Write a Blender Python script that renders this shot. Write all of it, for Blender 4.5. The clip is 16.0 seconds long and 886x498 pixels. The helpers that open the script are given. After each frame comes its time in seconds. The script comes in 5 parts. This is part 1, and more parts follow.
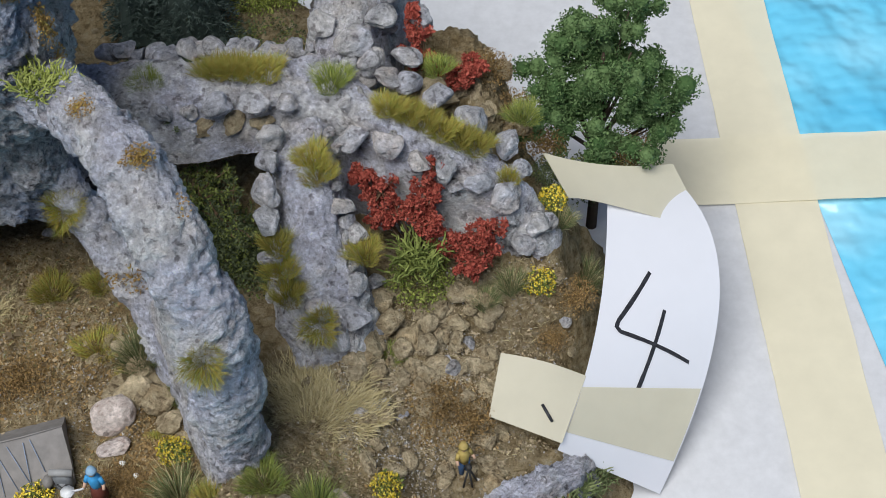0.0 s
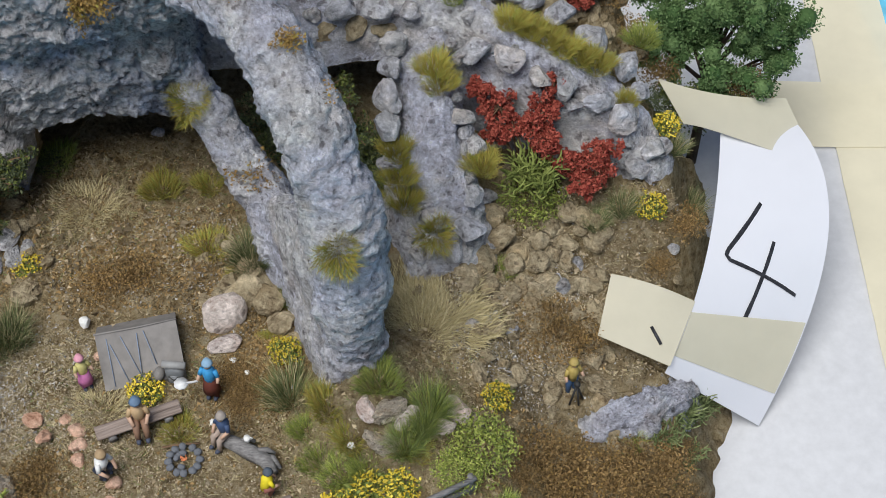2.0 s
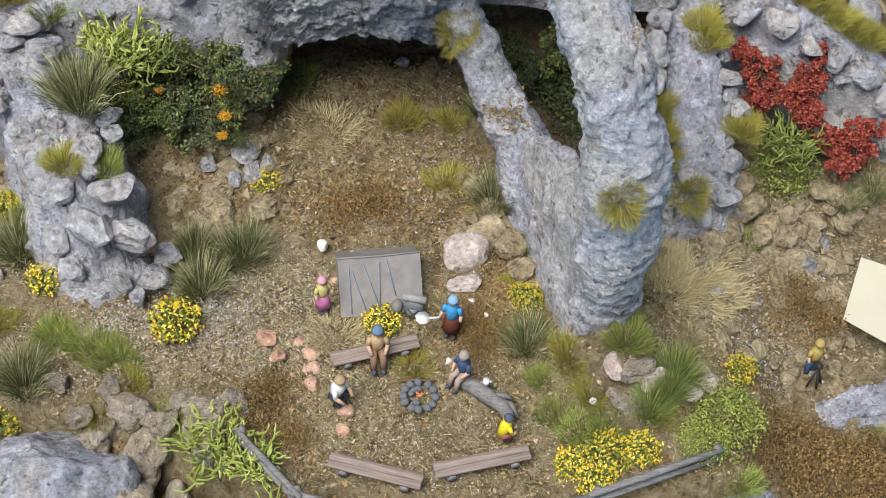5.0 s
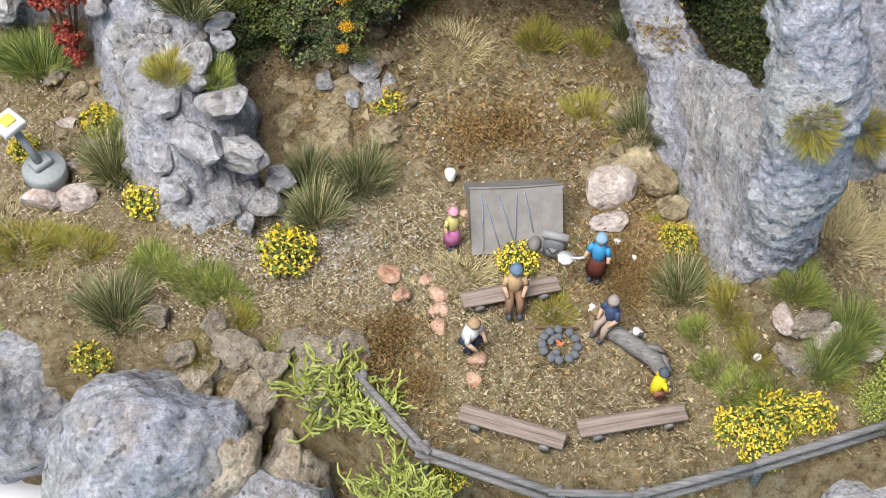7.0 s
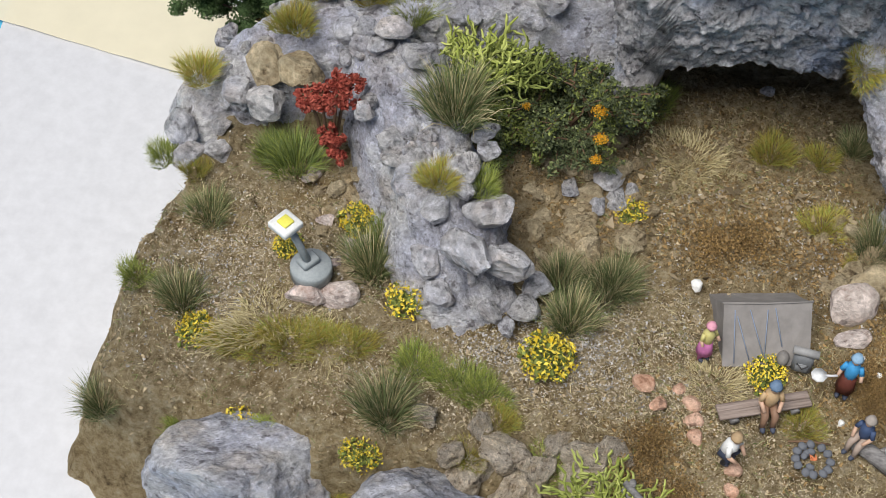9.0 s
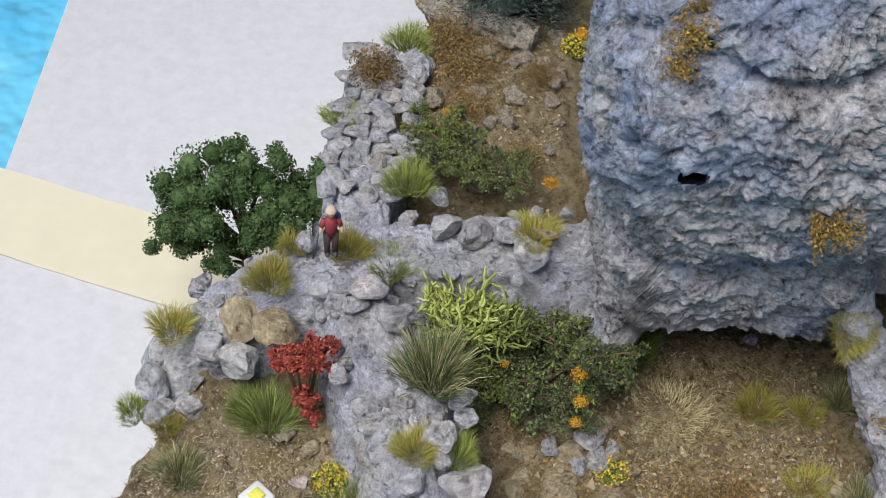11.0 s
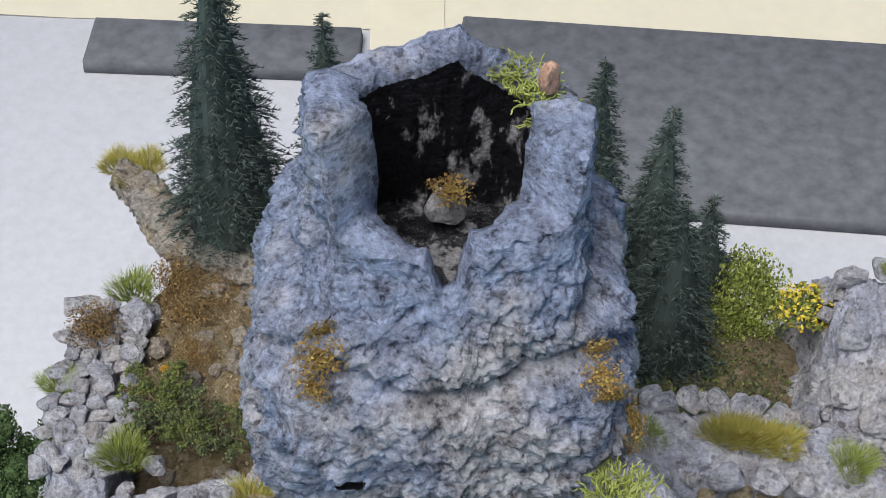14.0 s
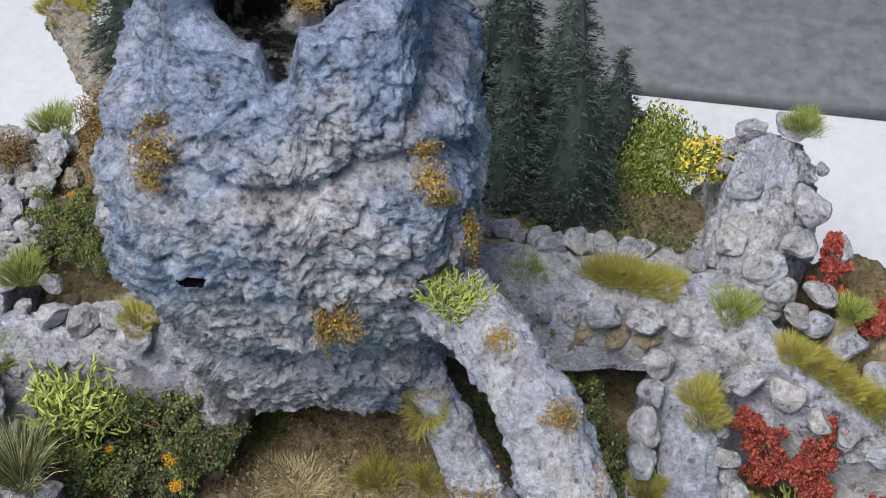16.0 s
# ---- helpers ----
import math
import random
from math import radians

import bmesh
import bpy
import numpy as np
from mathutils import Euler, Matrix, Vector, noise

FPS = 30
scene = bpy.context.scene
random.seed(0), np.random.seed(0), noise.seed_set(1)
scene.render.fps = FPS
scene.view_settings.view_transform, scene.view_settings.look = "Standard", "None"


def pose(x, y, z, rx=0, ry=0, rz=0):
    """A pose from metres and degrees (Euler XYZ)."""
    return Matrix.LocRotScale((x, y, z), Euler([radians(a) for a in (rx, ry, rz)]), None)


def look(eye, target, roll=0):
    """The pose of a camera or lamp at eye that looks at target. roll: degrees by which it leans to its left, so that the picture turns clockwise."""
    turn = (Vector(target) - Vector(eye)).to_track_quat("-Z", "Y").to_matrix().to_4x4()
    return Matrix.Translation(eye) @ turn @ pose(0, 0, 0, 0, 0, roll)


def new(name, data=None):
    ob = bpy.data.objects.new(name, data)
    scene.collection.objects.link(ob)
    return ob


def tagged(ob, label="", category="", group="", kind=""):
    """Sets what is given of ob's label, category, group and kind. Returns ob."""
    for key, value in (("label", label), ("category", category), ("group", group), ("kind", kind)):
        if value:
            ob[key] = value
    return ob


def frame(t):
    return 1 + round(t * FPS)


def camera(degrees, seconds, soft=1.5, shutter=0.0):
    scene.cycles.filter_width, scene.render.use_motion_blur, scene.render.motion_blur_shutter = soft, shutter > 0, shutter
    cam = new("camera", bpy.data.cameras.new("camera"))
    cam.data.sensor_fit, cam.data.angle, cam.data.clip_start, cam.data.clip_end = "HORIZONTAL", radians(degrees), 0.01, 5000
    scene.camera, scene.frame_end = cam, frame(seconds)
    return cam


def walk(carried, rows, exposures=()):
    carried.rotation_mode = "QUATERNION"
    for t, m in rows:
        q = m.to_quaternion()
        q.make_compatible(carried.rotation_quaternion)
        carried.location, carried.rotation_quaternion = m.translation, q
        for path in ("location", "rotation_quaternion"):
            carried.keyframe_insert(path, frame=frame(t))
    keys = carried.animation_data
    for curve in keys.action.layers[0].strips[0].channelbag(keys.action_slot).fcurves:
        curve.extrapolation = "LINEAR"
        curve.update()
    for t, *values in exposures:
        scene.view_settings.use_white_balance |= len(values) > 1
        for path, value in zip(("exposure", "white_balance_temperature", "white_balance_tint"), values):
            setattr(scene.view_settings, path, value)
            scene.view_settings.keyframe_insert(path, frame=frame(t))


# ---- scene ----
cam = camera(32.00, 16.0, 0.85)
PATH = [
    (0, look((0.1212, -0.3254, 0.5852), (0.1606, -0.0143, 0.1958), -2.60)),
    (0.5, look((0.1110, -0.3315, 0.5797), (0.1515, -0.0212, 0.1897), -2.49)),
    (1, look((0.0844, -0.3311, 0.5678), (0.1267, -0.0230, 0.1763), -1.50)),
    (1.5, look((0.0720, -0.3337, 0.5674), (0.1129, -0.0262, 0.1753), -0.64)),
    (2, look((0.0663, -0.3399, 0.5639), (0.1044, -0.0335, 0.1706), 0.35)),
    (2.5, look((0.0592, -0.3455, 0.5571), (0.0936, -0.0402, 0.1626), 1.22)),
    (3, look((0.0506, -0.3490, 0.5606), (0.0792, -0.0435, 0.1658), 1.89)),
    (3.5, look((0.0481, -0.3444, 0.5534), (0.0697, -0.0391, 0.1580), 1.79)),
    (4, look((0.0348, -0.3438, 0.5491), (0.0519, -0.0396, 0.1526), 2.03)),
    (4.5, look((0.0166, -0.3373, 0.5467), (0.0318, -0.0333, 0.1500), 2.59)),
    (4.7, look((0.0041, -0.3357, 0.5441), (0.0205, -0.0324, 0.1469), 3.15)),
    (6.8, look((-0.0365, -0.3029, 0.4818), (-0.0384, -0.0106, 0.0761), 2.74)),
    (7, look((-0.0442, -0.3009, 0.4750), (-0.0442, -0.0091, 0.0690), 3.07)),
    (7.5, look((-0.0663, -0.2881, 0.4749), (-0.0655, -0.0008, 0.0657), 3.24)),
    (8, look((-0.0952, -0.2894, 0.4836), (-0.0970, -0.0011, 0.0750), 3.40)),
    (8.5, look((-0.1224, -0.2978, 0.4978), (-0.1277, -0.0036, 0.0936), 3.77)),
    (8.7, look((-0.1321, -0.2978, 0.5023), (-0.1396, -0.0015, 0.0996), 3.91)),
    (10.8, look((-0.1434, -0.2530, 0.5279), (-0.1517, 0.0739, 0.1498), 4.67)),
    (11, look((-0.1381, -0.2424, 0.5348), (-0.1454, 0.0862, 0.1580), 4.44)),
    (11.5, look((-0.1265, -0.2189, 0.5514), (-0.1313, 0.1138, 0.1783), 4.04)),
    (12, look((-0.1102, -0.2053, 0.5630), (-0.1100, 0.1323, 0.1942), 3.76)),
    (12.5, look((-0.0975, -0.2015, 0.5780), (-0.0917, 0.1410, 0.2137), 3.57)),
    (13, look((-0.0792, -0.1943, 0.5930), (-0.0686, 0.1517, 0.2321), 3.10)),
    (13.5, look((-0.0645, -0.1811, 0.6000), (-0.0525, 0.1653, 0.2397), 2.54)),
    (14, look((-0.0463, -0.1673, 0.5923), (-0.0347, 0.1720, 0.2253), 1.72)),
    (14.5, look((-0.0216, -0.1643, 0.5859), (-0.0128, 0.1672, 0.2117), 0.85)),
    (15, look((-0.0009, -0.1748, 0.5782), (0.0042, 0.1520, 0.1998), 0.33)),
    (15.5, look((0.0090, -0.1894, 0.5744), (0.0079, 0.1355, 0.1942), 0.42)),
    (16, look((0.0323, -0.2046, 0.5717), (0.0201, 0.1191, 0.1908), 0.84)),
]
walk(cam, PATH, [(0.0, 0.1, 6380, 11), (2.0, 0.15, 6450, 11), (3.5, 0.35, 6500, 11), (4.7, 0.52, 6580, 11), (7.0, 0.74, 6700, 12), (8.0, 0.62, 6720, 12),
                 (8.7, 0.3, 6700, 12), (11.0, 0.25, 6500, 13), (12.5, 0.2, 6380, 14), (14.5, 0.25, 6360, 14), (16.0, 0.45, 6400, 13)])

# ---- world and light: soft overcast daylight ----
MM = 0.001
world = bpy.data.worlds.new("overcast_sky")
scene.world = world
world.use_nodes = True
wn, wl = world.node_tree.nodes, world.node_tree.links
sky = wn.new("ShaderNodeTexSky")
sky.sky_type = "NISHITA"
sky.sun_disc = False
sky.sun_elevation = radians(65)
sky.sun_rotation = radians(222)
sky.air_density, sky.dust_density = 1.0, 1.5
wl.new(sky.outputs["Color"], wn["Background"].inputs["Color"])
wn["Background"].inputs["Strength"].default_value = 0.05
sun_data = bpy.data.lights.new("sun", "SUN")
sun_data.energy, sun_data.angle, sun_data.color = 3.25, radians(38), (0.99, 0.99, 0.95)
sun = new("sun", sun_data)
sun.matrix_world = look((-0.4, -0.48, 1.32), (0, 0, 0))


# ---- materials ----
def mat_base(name, rough=0.9, spec=0.3):
    m = bpy.data.materials.new(name)
    m.use_nodes = True
    nt = m.node_tree
    b = nt.nodes["Principled BSDF"]
    b.inputs["Roughness"].default_value = rough
    b.inputs["Specular IOR Level"].default_value = spec
    return m, nt, b


def coords(nt, per_object=False):
    tc = nt.nodes.new("ShaderNodeTexCoord")
    if not per_object:
        return tc.outputs["Object"]
    oi = nt.nodes.new("ShaderNodeObjectInfo")
    mul = nt.nodes.new("ShaderNodeMath")
    mul.operation = "MULTIPLY"
    mul.inputs[1].default_value = 7.0
    nt.links.new(oi.outputs["Random"], mul.inputs[0])
    add = nt.nodes.new("ShaderNodeVectorMath")
    nt.links.new(tc.outputs["Object"], add.inputs[0])
    nt.links.new(mul.outputs[0], add.inputs[1])
    return add.outputs[0]


def noise_tex(nt, co, scale, detail=4, rough=0.6):
    n = nt.nodes.new("ShaderNodeTexNoise")
    n.inputs["Scale"].default_value, n.inputs["Detail"].default_value, n.inputs["Roughness"].default_value = scale, detail, rough
    nt.links.new(co, n.inputs["Vector"])
    return n.outputs["Fac"]


def ramp(nt, fac, stops):
    r = nt.nodes.new("ShaderNodeValToRGB")
    while len(r.color_ramp.elements) < len(stops):
        r.color_ramp.elements.new(0.5)
    for e, (p, c) in zip(r.color_ramp.elements, stops):
        e.position, e.color = p, (*c, 1)
    nt.links.new(fac, r.inputs["Fac"])
    return r.outputs["Color"]


def mix(nt, fac, a, b, mode="MIX"):
    n = nt.nodes.new("ShaderNodeMix")
    n.data_type, n.blend_type = "RGBA", mode
    for sock, v in ((n.inputs[0], fac), (n.inputs[6], a), (n.inputs[7], b)):
        if isinstance(v, (int, float)):
            sock.default_value = v
        elif isinstance(v, tuple):
            sock.default_value = (*v, 1)
        else:
            nt.links.new(v, sock)
    return n.outputs[2]


def bump(nt, b, height, strength, dist, after=None):
    n = nt.nodes.new("ShaderNodeBump")
    n.inputs["Strength"].default_value, n.inputs["Distance"].default_value = strength, dist
    nt.links.new(height, n.inputs["Height"])
    if after:
        nt.links.new(after, n.inputs["Normal"])
    nt.links.new(n.outputs[0], b.inputs["Normal"])
    return n.outputs[0]


def rock_material(name, dark, mid, light, tint, warm, per_object=False, gritty=1.0, k=1.0, patch=28, spread=0.85, high=None):
    """Painted plaster rock: torn grain, dry-brushed highs, cool and warm washes in patches; crevice shade is put into
    the colour.
    """
    m, nt, b = mat_base(name, 0.82, 0.25)
    co = coords(nt, per_object)
    warp = nt.nodes.new("ShaderNodeMapping")
    warp.inputs["Rotation"].default_value = (0.5, 0.3, 0.9)
    warp.inputs["Scale"].default_value = (1.0, 1.0, 1.35)
    nt.links.new(co, warp.inputs["Vector"])
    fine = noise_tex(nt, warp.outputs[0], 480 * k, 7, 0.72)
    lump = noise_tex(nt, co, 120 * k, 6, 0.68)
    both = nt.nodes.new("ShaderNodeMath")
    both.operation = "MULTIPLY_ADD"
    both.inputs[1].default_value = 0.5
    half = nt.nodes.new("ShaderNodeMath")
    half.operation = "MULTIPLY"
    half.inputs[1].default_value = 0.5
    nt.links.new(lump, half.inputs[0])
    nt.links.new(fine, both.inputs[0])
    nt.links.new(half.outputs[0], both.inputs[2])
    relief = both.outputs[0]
    # low relief goes dark: crevice shade put into the colour along the bump height
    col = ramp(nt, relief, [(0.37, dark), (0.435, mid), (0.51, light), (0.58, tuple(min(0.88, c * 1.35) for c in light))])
    wash = noise_tex(nt, co, patch * k, 5, 0.62)
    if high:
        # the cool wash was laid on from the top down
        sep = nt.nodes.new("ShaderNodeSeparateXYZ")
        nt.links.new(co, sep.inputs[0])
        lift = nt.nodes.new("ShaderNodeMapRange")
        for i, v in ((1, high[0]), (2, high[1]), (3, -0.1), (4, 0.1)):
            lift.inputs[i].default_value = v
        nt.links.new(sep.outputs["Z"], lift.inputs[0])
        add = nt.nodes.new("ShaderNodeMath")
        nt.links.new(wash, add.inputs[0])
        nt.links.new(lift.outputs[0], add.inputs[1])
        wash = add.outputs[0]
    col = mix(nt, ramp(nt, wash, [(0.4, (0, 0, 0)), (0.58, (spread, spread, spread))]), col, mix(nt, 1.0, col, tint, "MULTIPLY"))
    wash2 = noise_tex(nt, warp.outputs[0], 52 * k, 6, 0.68)
    col = mix(nt, ramp(nt, wash2, [(0.5, (0, 0, 0)), (0.68, (0.75, 0.75, 0.75))]), col, mix(nt, 1.0, col, warm, "MULTIPLY"))
    # pits darkened by colour as well, to deepen the shading
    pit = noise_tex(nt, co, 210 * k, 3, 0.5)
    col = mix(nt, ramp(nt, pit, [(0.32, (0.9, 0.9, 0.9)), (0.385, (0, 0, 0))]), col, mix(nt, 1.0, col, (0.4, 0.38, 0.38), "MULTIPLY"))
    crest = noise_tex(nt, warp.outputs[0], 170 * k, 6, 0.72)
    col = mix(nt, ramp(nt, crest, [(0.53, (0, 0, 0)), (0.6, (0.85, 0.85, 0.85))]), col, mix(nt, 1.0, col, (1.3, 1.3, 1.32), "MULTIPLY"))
    nt.links.new(col, b.inputs["Base Color"])
    vor = nt.nodes.new("ShaderNodeTexVoronoi")
    vor.feature = "SMOOTH_F1"
    vor.inputs["Scale"].default_value = 330 * k
    nt.links.new(warp.outputs[0], vor.inputs["Vector"])
    first = bump(nt, b, vor.outputs["Distance"], 0.5 * gritty, 0.002)
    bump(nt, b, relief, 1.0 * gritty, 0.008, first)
    return m


def earth_material(name, stops, scale=160, big=18):
    m, nt, b = mat_base(name, 0.95, 0.15)
    co = coords(nt)
    f = noise_tex(nt, co, scale, 7, 0.72)
    col = ramp(nt, f, stops)
    wash = noise_tex(nt, co, big, 4, 0.6)
    col = mix(nt, ramp(nt, wash, [(0.4, (0, 0, 0)), (0.62, (0.8, 0.8, 0.8))]), col, mix(nt, 1.0, col, (0.72, 0.74, 0.8), "MULTIPLY"))
    wash2 = noise_tex(nt, co, big * 2.3, 4, 0.6)
    col = mix(nt, ramp(nt, wash2, [(0.5, (0, 0, 0)), (0.7, (0.6, 0.6, 0.6))]), col, mix(nt, 1.0, col, (0.62, 0.54, 0.4), "MULTIPLY"))
    nt.links.new(col, b.inputs["Base Color"])
    grain = noise_tex(nt, co, 700, 4, 0.7)
    first = bump(nt, b, grain, 0.7, 0.0015)
    bump(nt, b, f, 1.0, 0.005, first)
    return m


def leaf_material(name, a, c, rough=0.75, trans=0.0):
    """Small leaves or fibres: colour varies from piece to piece."""
    m, nt, b = mat_base(name, rough, 0.2)
    geo = nt.nodes.new("ShaderNodeNewGeometry")
    col = ramp(nt, geo.outputs["Random Per Island"], [(0.0, a), (1.0, c)])
    oi = nt.nodes.new("ShaderNodeObjectInfo")
    hsv = nt.nodes.new("ShaderNodeHueSaturation")
    mr = nt.nodes.new("ShaderNodeMapRange")
    mr.inputs[3].default_value, mr.inputs[4].default_value = 0.8, 1.2
    nt.links.new(oi.outputs["Random"], mr.inputs[0])
    nt.links.new(mr.outputs[0], hsv.inputs["Value"])
    nt.links.new(col, hsv.inputs["Color"])
    nt.links.new(hsv.outputs[0], b.inputs["Base Color"])
    return m


def plain_material(name, col, rough=0.6, var=0.12, scale=300, spec=0.3, bumpy=0.25):
    m, nt, b = mat_base(name, rough, spec)
    co = coords(nt)
    f = noise_tex(nt, co, scale, 4)
    nt.links.new(ramp(nt, f, [(0.3, tuple(c * (1 - var) for c in col)), (0.7, tuple(min(1, c * (1 + var)) for c in col))]), b.inputs["Base Color"])
    if bumpy:
        bump(nt, b, f, bumpy, 0.0006)
    return m


def wood_material(name, a, c):
    m, nt, b = mat_base(name, 0.85, 0.2)
    co = coords(nt)
    mp = nt.nodes.new("ShaderNodeMapping")
    mp.inputs["Scale"].default_value = (60, 900, 900)
    nt.links.new(co, mp.inputs["Vector"])
    f = noise_tex(nt, mp.outputs[0], 1.0, 5, 0.65)
    nt.links.new(ramp(nt, f, [(0.3, a), (0.7, c)]), b.inputs["Base Color"])
    bump(nt, b, f, 0.8, 0.0008)
    return m


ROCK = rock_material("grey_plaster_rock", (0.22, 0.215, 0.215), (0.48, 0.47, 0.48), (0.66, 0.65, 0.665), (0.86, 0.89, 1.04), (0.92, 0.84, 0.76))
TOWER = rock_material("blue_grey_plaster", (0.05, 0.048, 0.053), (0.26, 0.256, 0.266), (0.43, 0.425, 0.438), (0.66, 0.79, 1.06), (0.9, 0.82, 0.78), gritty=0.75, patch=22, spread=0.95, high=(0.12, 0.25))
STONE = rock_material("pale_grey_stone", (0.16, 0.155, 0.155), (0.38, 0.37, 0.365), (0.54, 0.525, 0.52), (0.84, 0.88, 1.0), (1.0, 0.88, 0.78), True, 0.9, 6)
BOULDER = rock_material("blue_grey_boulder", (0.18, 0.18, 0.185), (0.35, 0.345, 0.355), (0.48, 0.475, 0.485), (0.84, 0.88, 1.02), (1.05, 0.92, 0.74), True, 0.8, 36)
TANSTONE = rock_material("tan_stone", (0.14, 0.1, 0.06), (0.35, 0.275, 0.17), (0.47, 0.39, 0.26), (0.92, 0.92, 0.9), (0.86, 0.74, 0.58), True, 0.9, 6)
PINKSTONE = rock_material("pink_granite", (0.25, 0.19, 0.16), (0.44, 0.36, 0.32), (0.55, 0.48, 0.44), (0.9, 0.9, 0.95), (1.05, 0.86, 0.78), True, 0.6, 8)
TANBOULDER = rock_material("tan_weathered_rock", (0.26, 0.2, 0.14), (0.52, 0.43, 0.32), (0.66, 0.57, 0.45), (0.9, 0.92, 0.98), (0.85, 0.74, 0.58), True, 1.0, 18)
REDSTONE = rock_material("brick_red_stone", (0.28, 0.15, 0.1), (0.45, 0.27, 0.19), (0.55, 0.37, 0.28), (1, 0.95, 0.9), (1.05, 0.85, 0.75), True, 0.5, 5)


def hollow_shade_material():
    """Glossy near-black with grey streaks; shade and lit plaster are put into the colour."""
    m, nt, b = mat_base("shade_painted_inside", 0.35, 0.4)
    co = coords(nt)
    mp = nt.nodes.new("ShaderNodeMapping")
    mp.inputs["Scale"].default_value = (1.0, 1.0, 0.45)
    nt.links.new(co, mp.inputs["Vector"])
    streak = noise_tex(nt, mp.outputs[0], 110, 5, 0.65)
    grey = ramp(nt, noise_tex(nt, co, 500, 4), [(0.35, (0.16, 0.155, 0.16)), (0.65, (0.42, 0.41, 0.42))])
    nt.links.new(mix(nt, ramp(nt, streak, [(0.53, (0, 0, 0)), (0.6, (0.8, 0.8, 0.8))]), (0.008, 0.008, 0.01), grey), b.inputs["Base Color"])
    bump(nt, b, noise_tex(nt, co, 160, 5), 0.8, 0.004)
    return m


HOLLOW_SHADE = hollow_shade_material()
TANROCK = rock_material("tan_rock_face", (0.14, 0.11, 0.08), (0.36, 0.31, 0.24), (0.5, 0.45, 0.37), (0.9, 0.92, 1.0), (0.9, 0.76, 0.55))
EARTH = earth_material("sandy_earth", [(0.3, (0.1, 0.07, 0.038)), (0.42, (0.28, 0.21, 0.112)), (0.54, (0.41, 0.325, 0.19)), (0.7, (0.52, 0.45, 0.32))], 240)
GRIT = leaf_material("loose_grit", (0.11, 0.08, 0.045), (0.46, 0.37, 0.24))
SAND = leaf_material("pale_sand_grains", (0.28, 0.22, 0.14), (0.58, 0.51, 0.39))
GRITGREY = leaf_material("grey_chips", (0.2, 0.19, 0.18), (0.62, 0.6, 0.57))
STRAW = leaf_material("straw_fibres", (0.4, 0.33, 0.16), (0.66, 0.58, 0.36))
GRASS_G = leaf_material("green_fibres", (0.1, 0.15, 0.035), (0.31, 0.37, 0.14))
GRASS_D = leaf_material("dark_green_fibres", (0.075, 0.105, 0.035), (0.27, 0.31, 0.14))
GRASS_L = leaf_material("lime_fibres", (0.22, 0.28, 0.04), (0.46, 0.49, 0.14))
GRASS_O = leaf_material("ochre_fibres", (0.3, 0.23, 0.04), (0.5, 0.42, 0.11))
YELLOW = leaf_material("yellow_flakes", (0.6, 0.42, 0.02), (0.78, 0.66, 0.12))
LEAFGREEN = leaf_material("leaf_flakes", (0.1, 0.13, 0.03), (0.25, 0.29, 0.08))
MOSSGREEN = leaf_material("lime_lichen", (0.26, 0.31, 0.06), (0.46, 0.5, 0.16))
BROWNLEAF = leaf_material("brown_flakes", (0.1, 0.062, 0.025), (0.4, 0.265, 0.115))
OCHRE = leaf_material("ochre_moss_crumbs", (0.2, 0.12, 0.035), (0.4, 0.26, 0.085))
RED = leaf_material("red_foam_flakes", (0.22, 0.03, 0.022), (0.5, 0.13, 0.09))
ORANGE = leaf_material("orange_flakes", (0.6, 0.27, 0.01), (0.75, 0.42, 0.04))
TREEGREEN = leaf_material("green_foam_flakes", (0.04, 0.085, 0.025), (0.14, 0.215, 0.085))
DULLGREEN = leaf_material("dull_green_flakes", (0.04, 0.056, 0.026), (0.135, 0.16, 0.08))
NEEDLE = leaf_material("spruce_needles", (0.018, 0.034, 0.028), (0.12, 0.155, 0.135))
TWIG = plain_material("brown_twig", (0.16, 0.1, 0.06), 0.9)
BARK = plain_material("dark_bark", (0.07, 0.05, 0.035), 0.9)
WOOD = wood_material("weathered_plank", (0.2, 0.155, 0.13), (0.38, 0.31, 0.275))
GREYWOOD = wood_material("grey_wood", (0.12, 0.115, 0.115), (0.3, 0.29, 0.285))
CANVAS = plain_material("grey_canvas", (0.25, 0.235, 0.225), 0.9, 0.15, 150)
BLUELINE = plain_material("blue_paint", (0.24, 0.29, 0.39), 0.9)
TABLE = plain_material("white_board", (0.58, 0.585, 0.605), 0.5, 0.06, 160, 0.3, 0.2)
PAPER = plain_material("white_paper", (0.68, 0.69, 0.74), 0.6, 0.02, 30, 0.3, 0.05)
INK = plain_material("black_marker", (0.03, 0.03, 0.035), 0.5, 0.5, 500)
SLATE = plain_material("grey_slate", (0.13, 0.135, 0.145), 0.8, 0.25, 90, 0.3, 0.5)


def tape_material(name, col, alpha):
    m, nt, b = mat_base(name, 0.45, 0.35)
    co = coords(nt)
    f = noise_tex(nt, co, 60, 5)
    nt.links.new(ramp(nt, f, [(0.3, tuple(c * 0.93 for c in col)), (0.7, col)]), b.inputs["Base Color"])
    b.inputs["Alpha"].default_value = alpha
    bump(nt, b, f, 0.2, 0.001)
    return m


TAPE = tape_material("cream_masking_tape", (0.82, 0.76, 0.57), 0.8)
TAPETHIN = tape_material("thin_masking_tape", (0.72, 0.68, 0.54), 0.7)


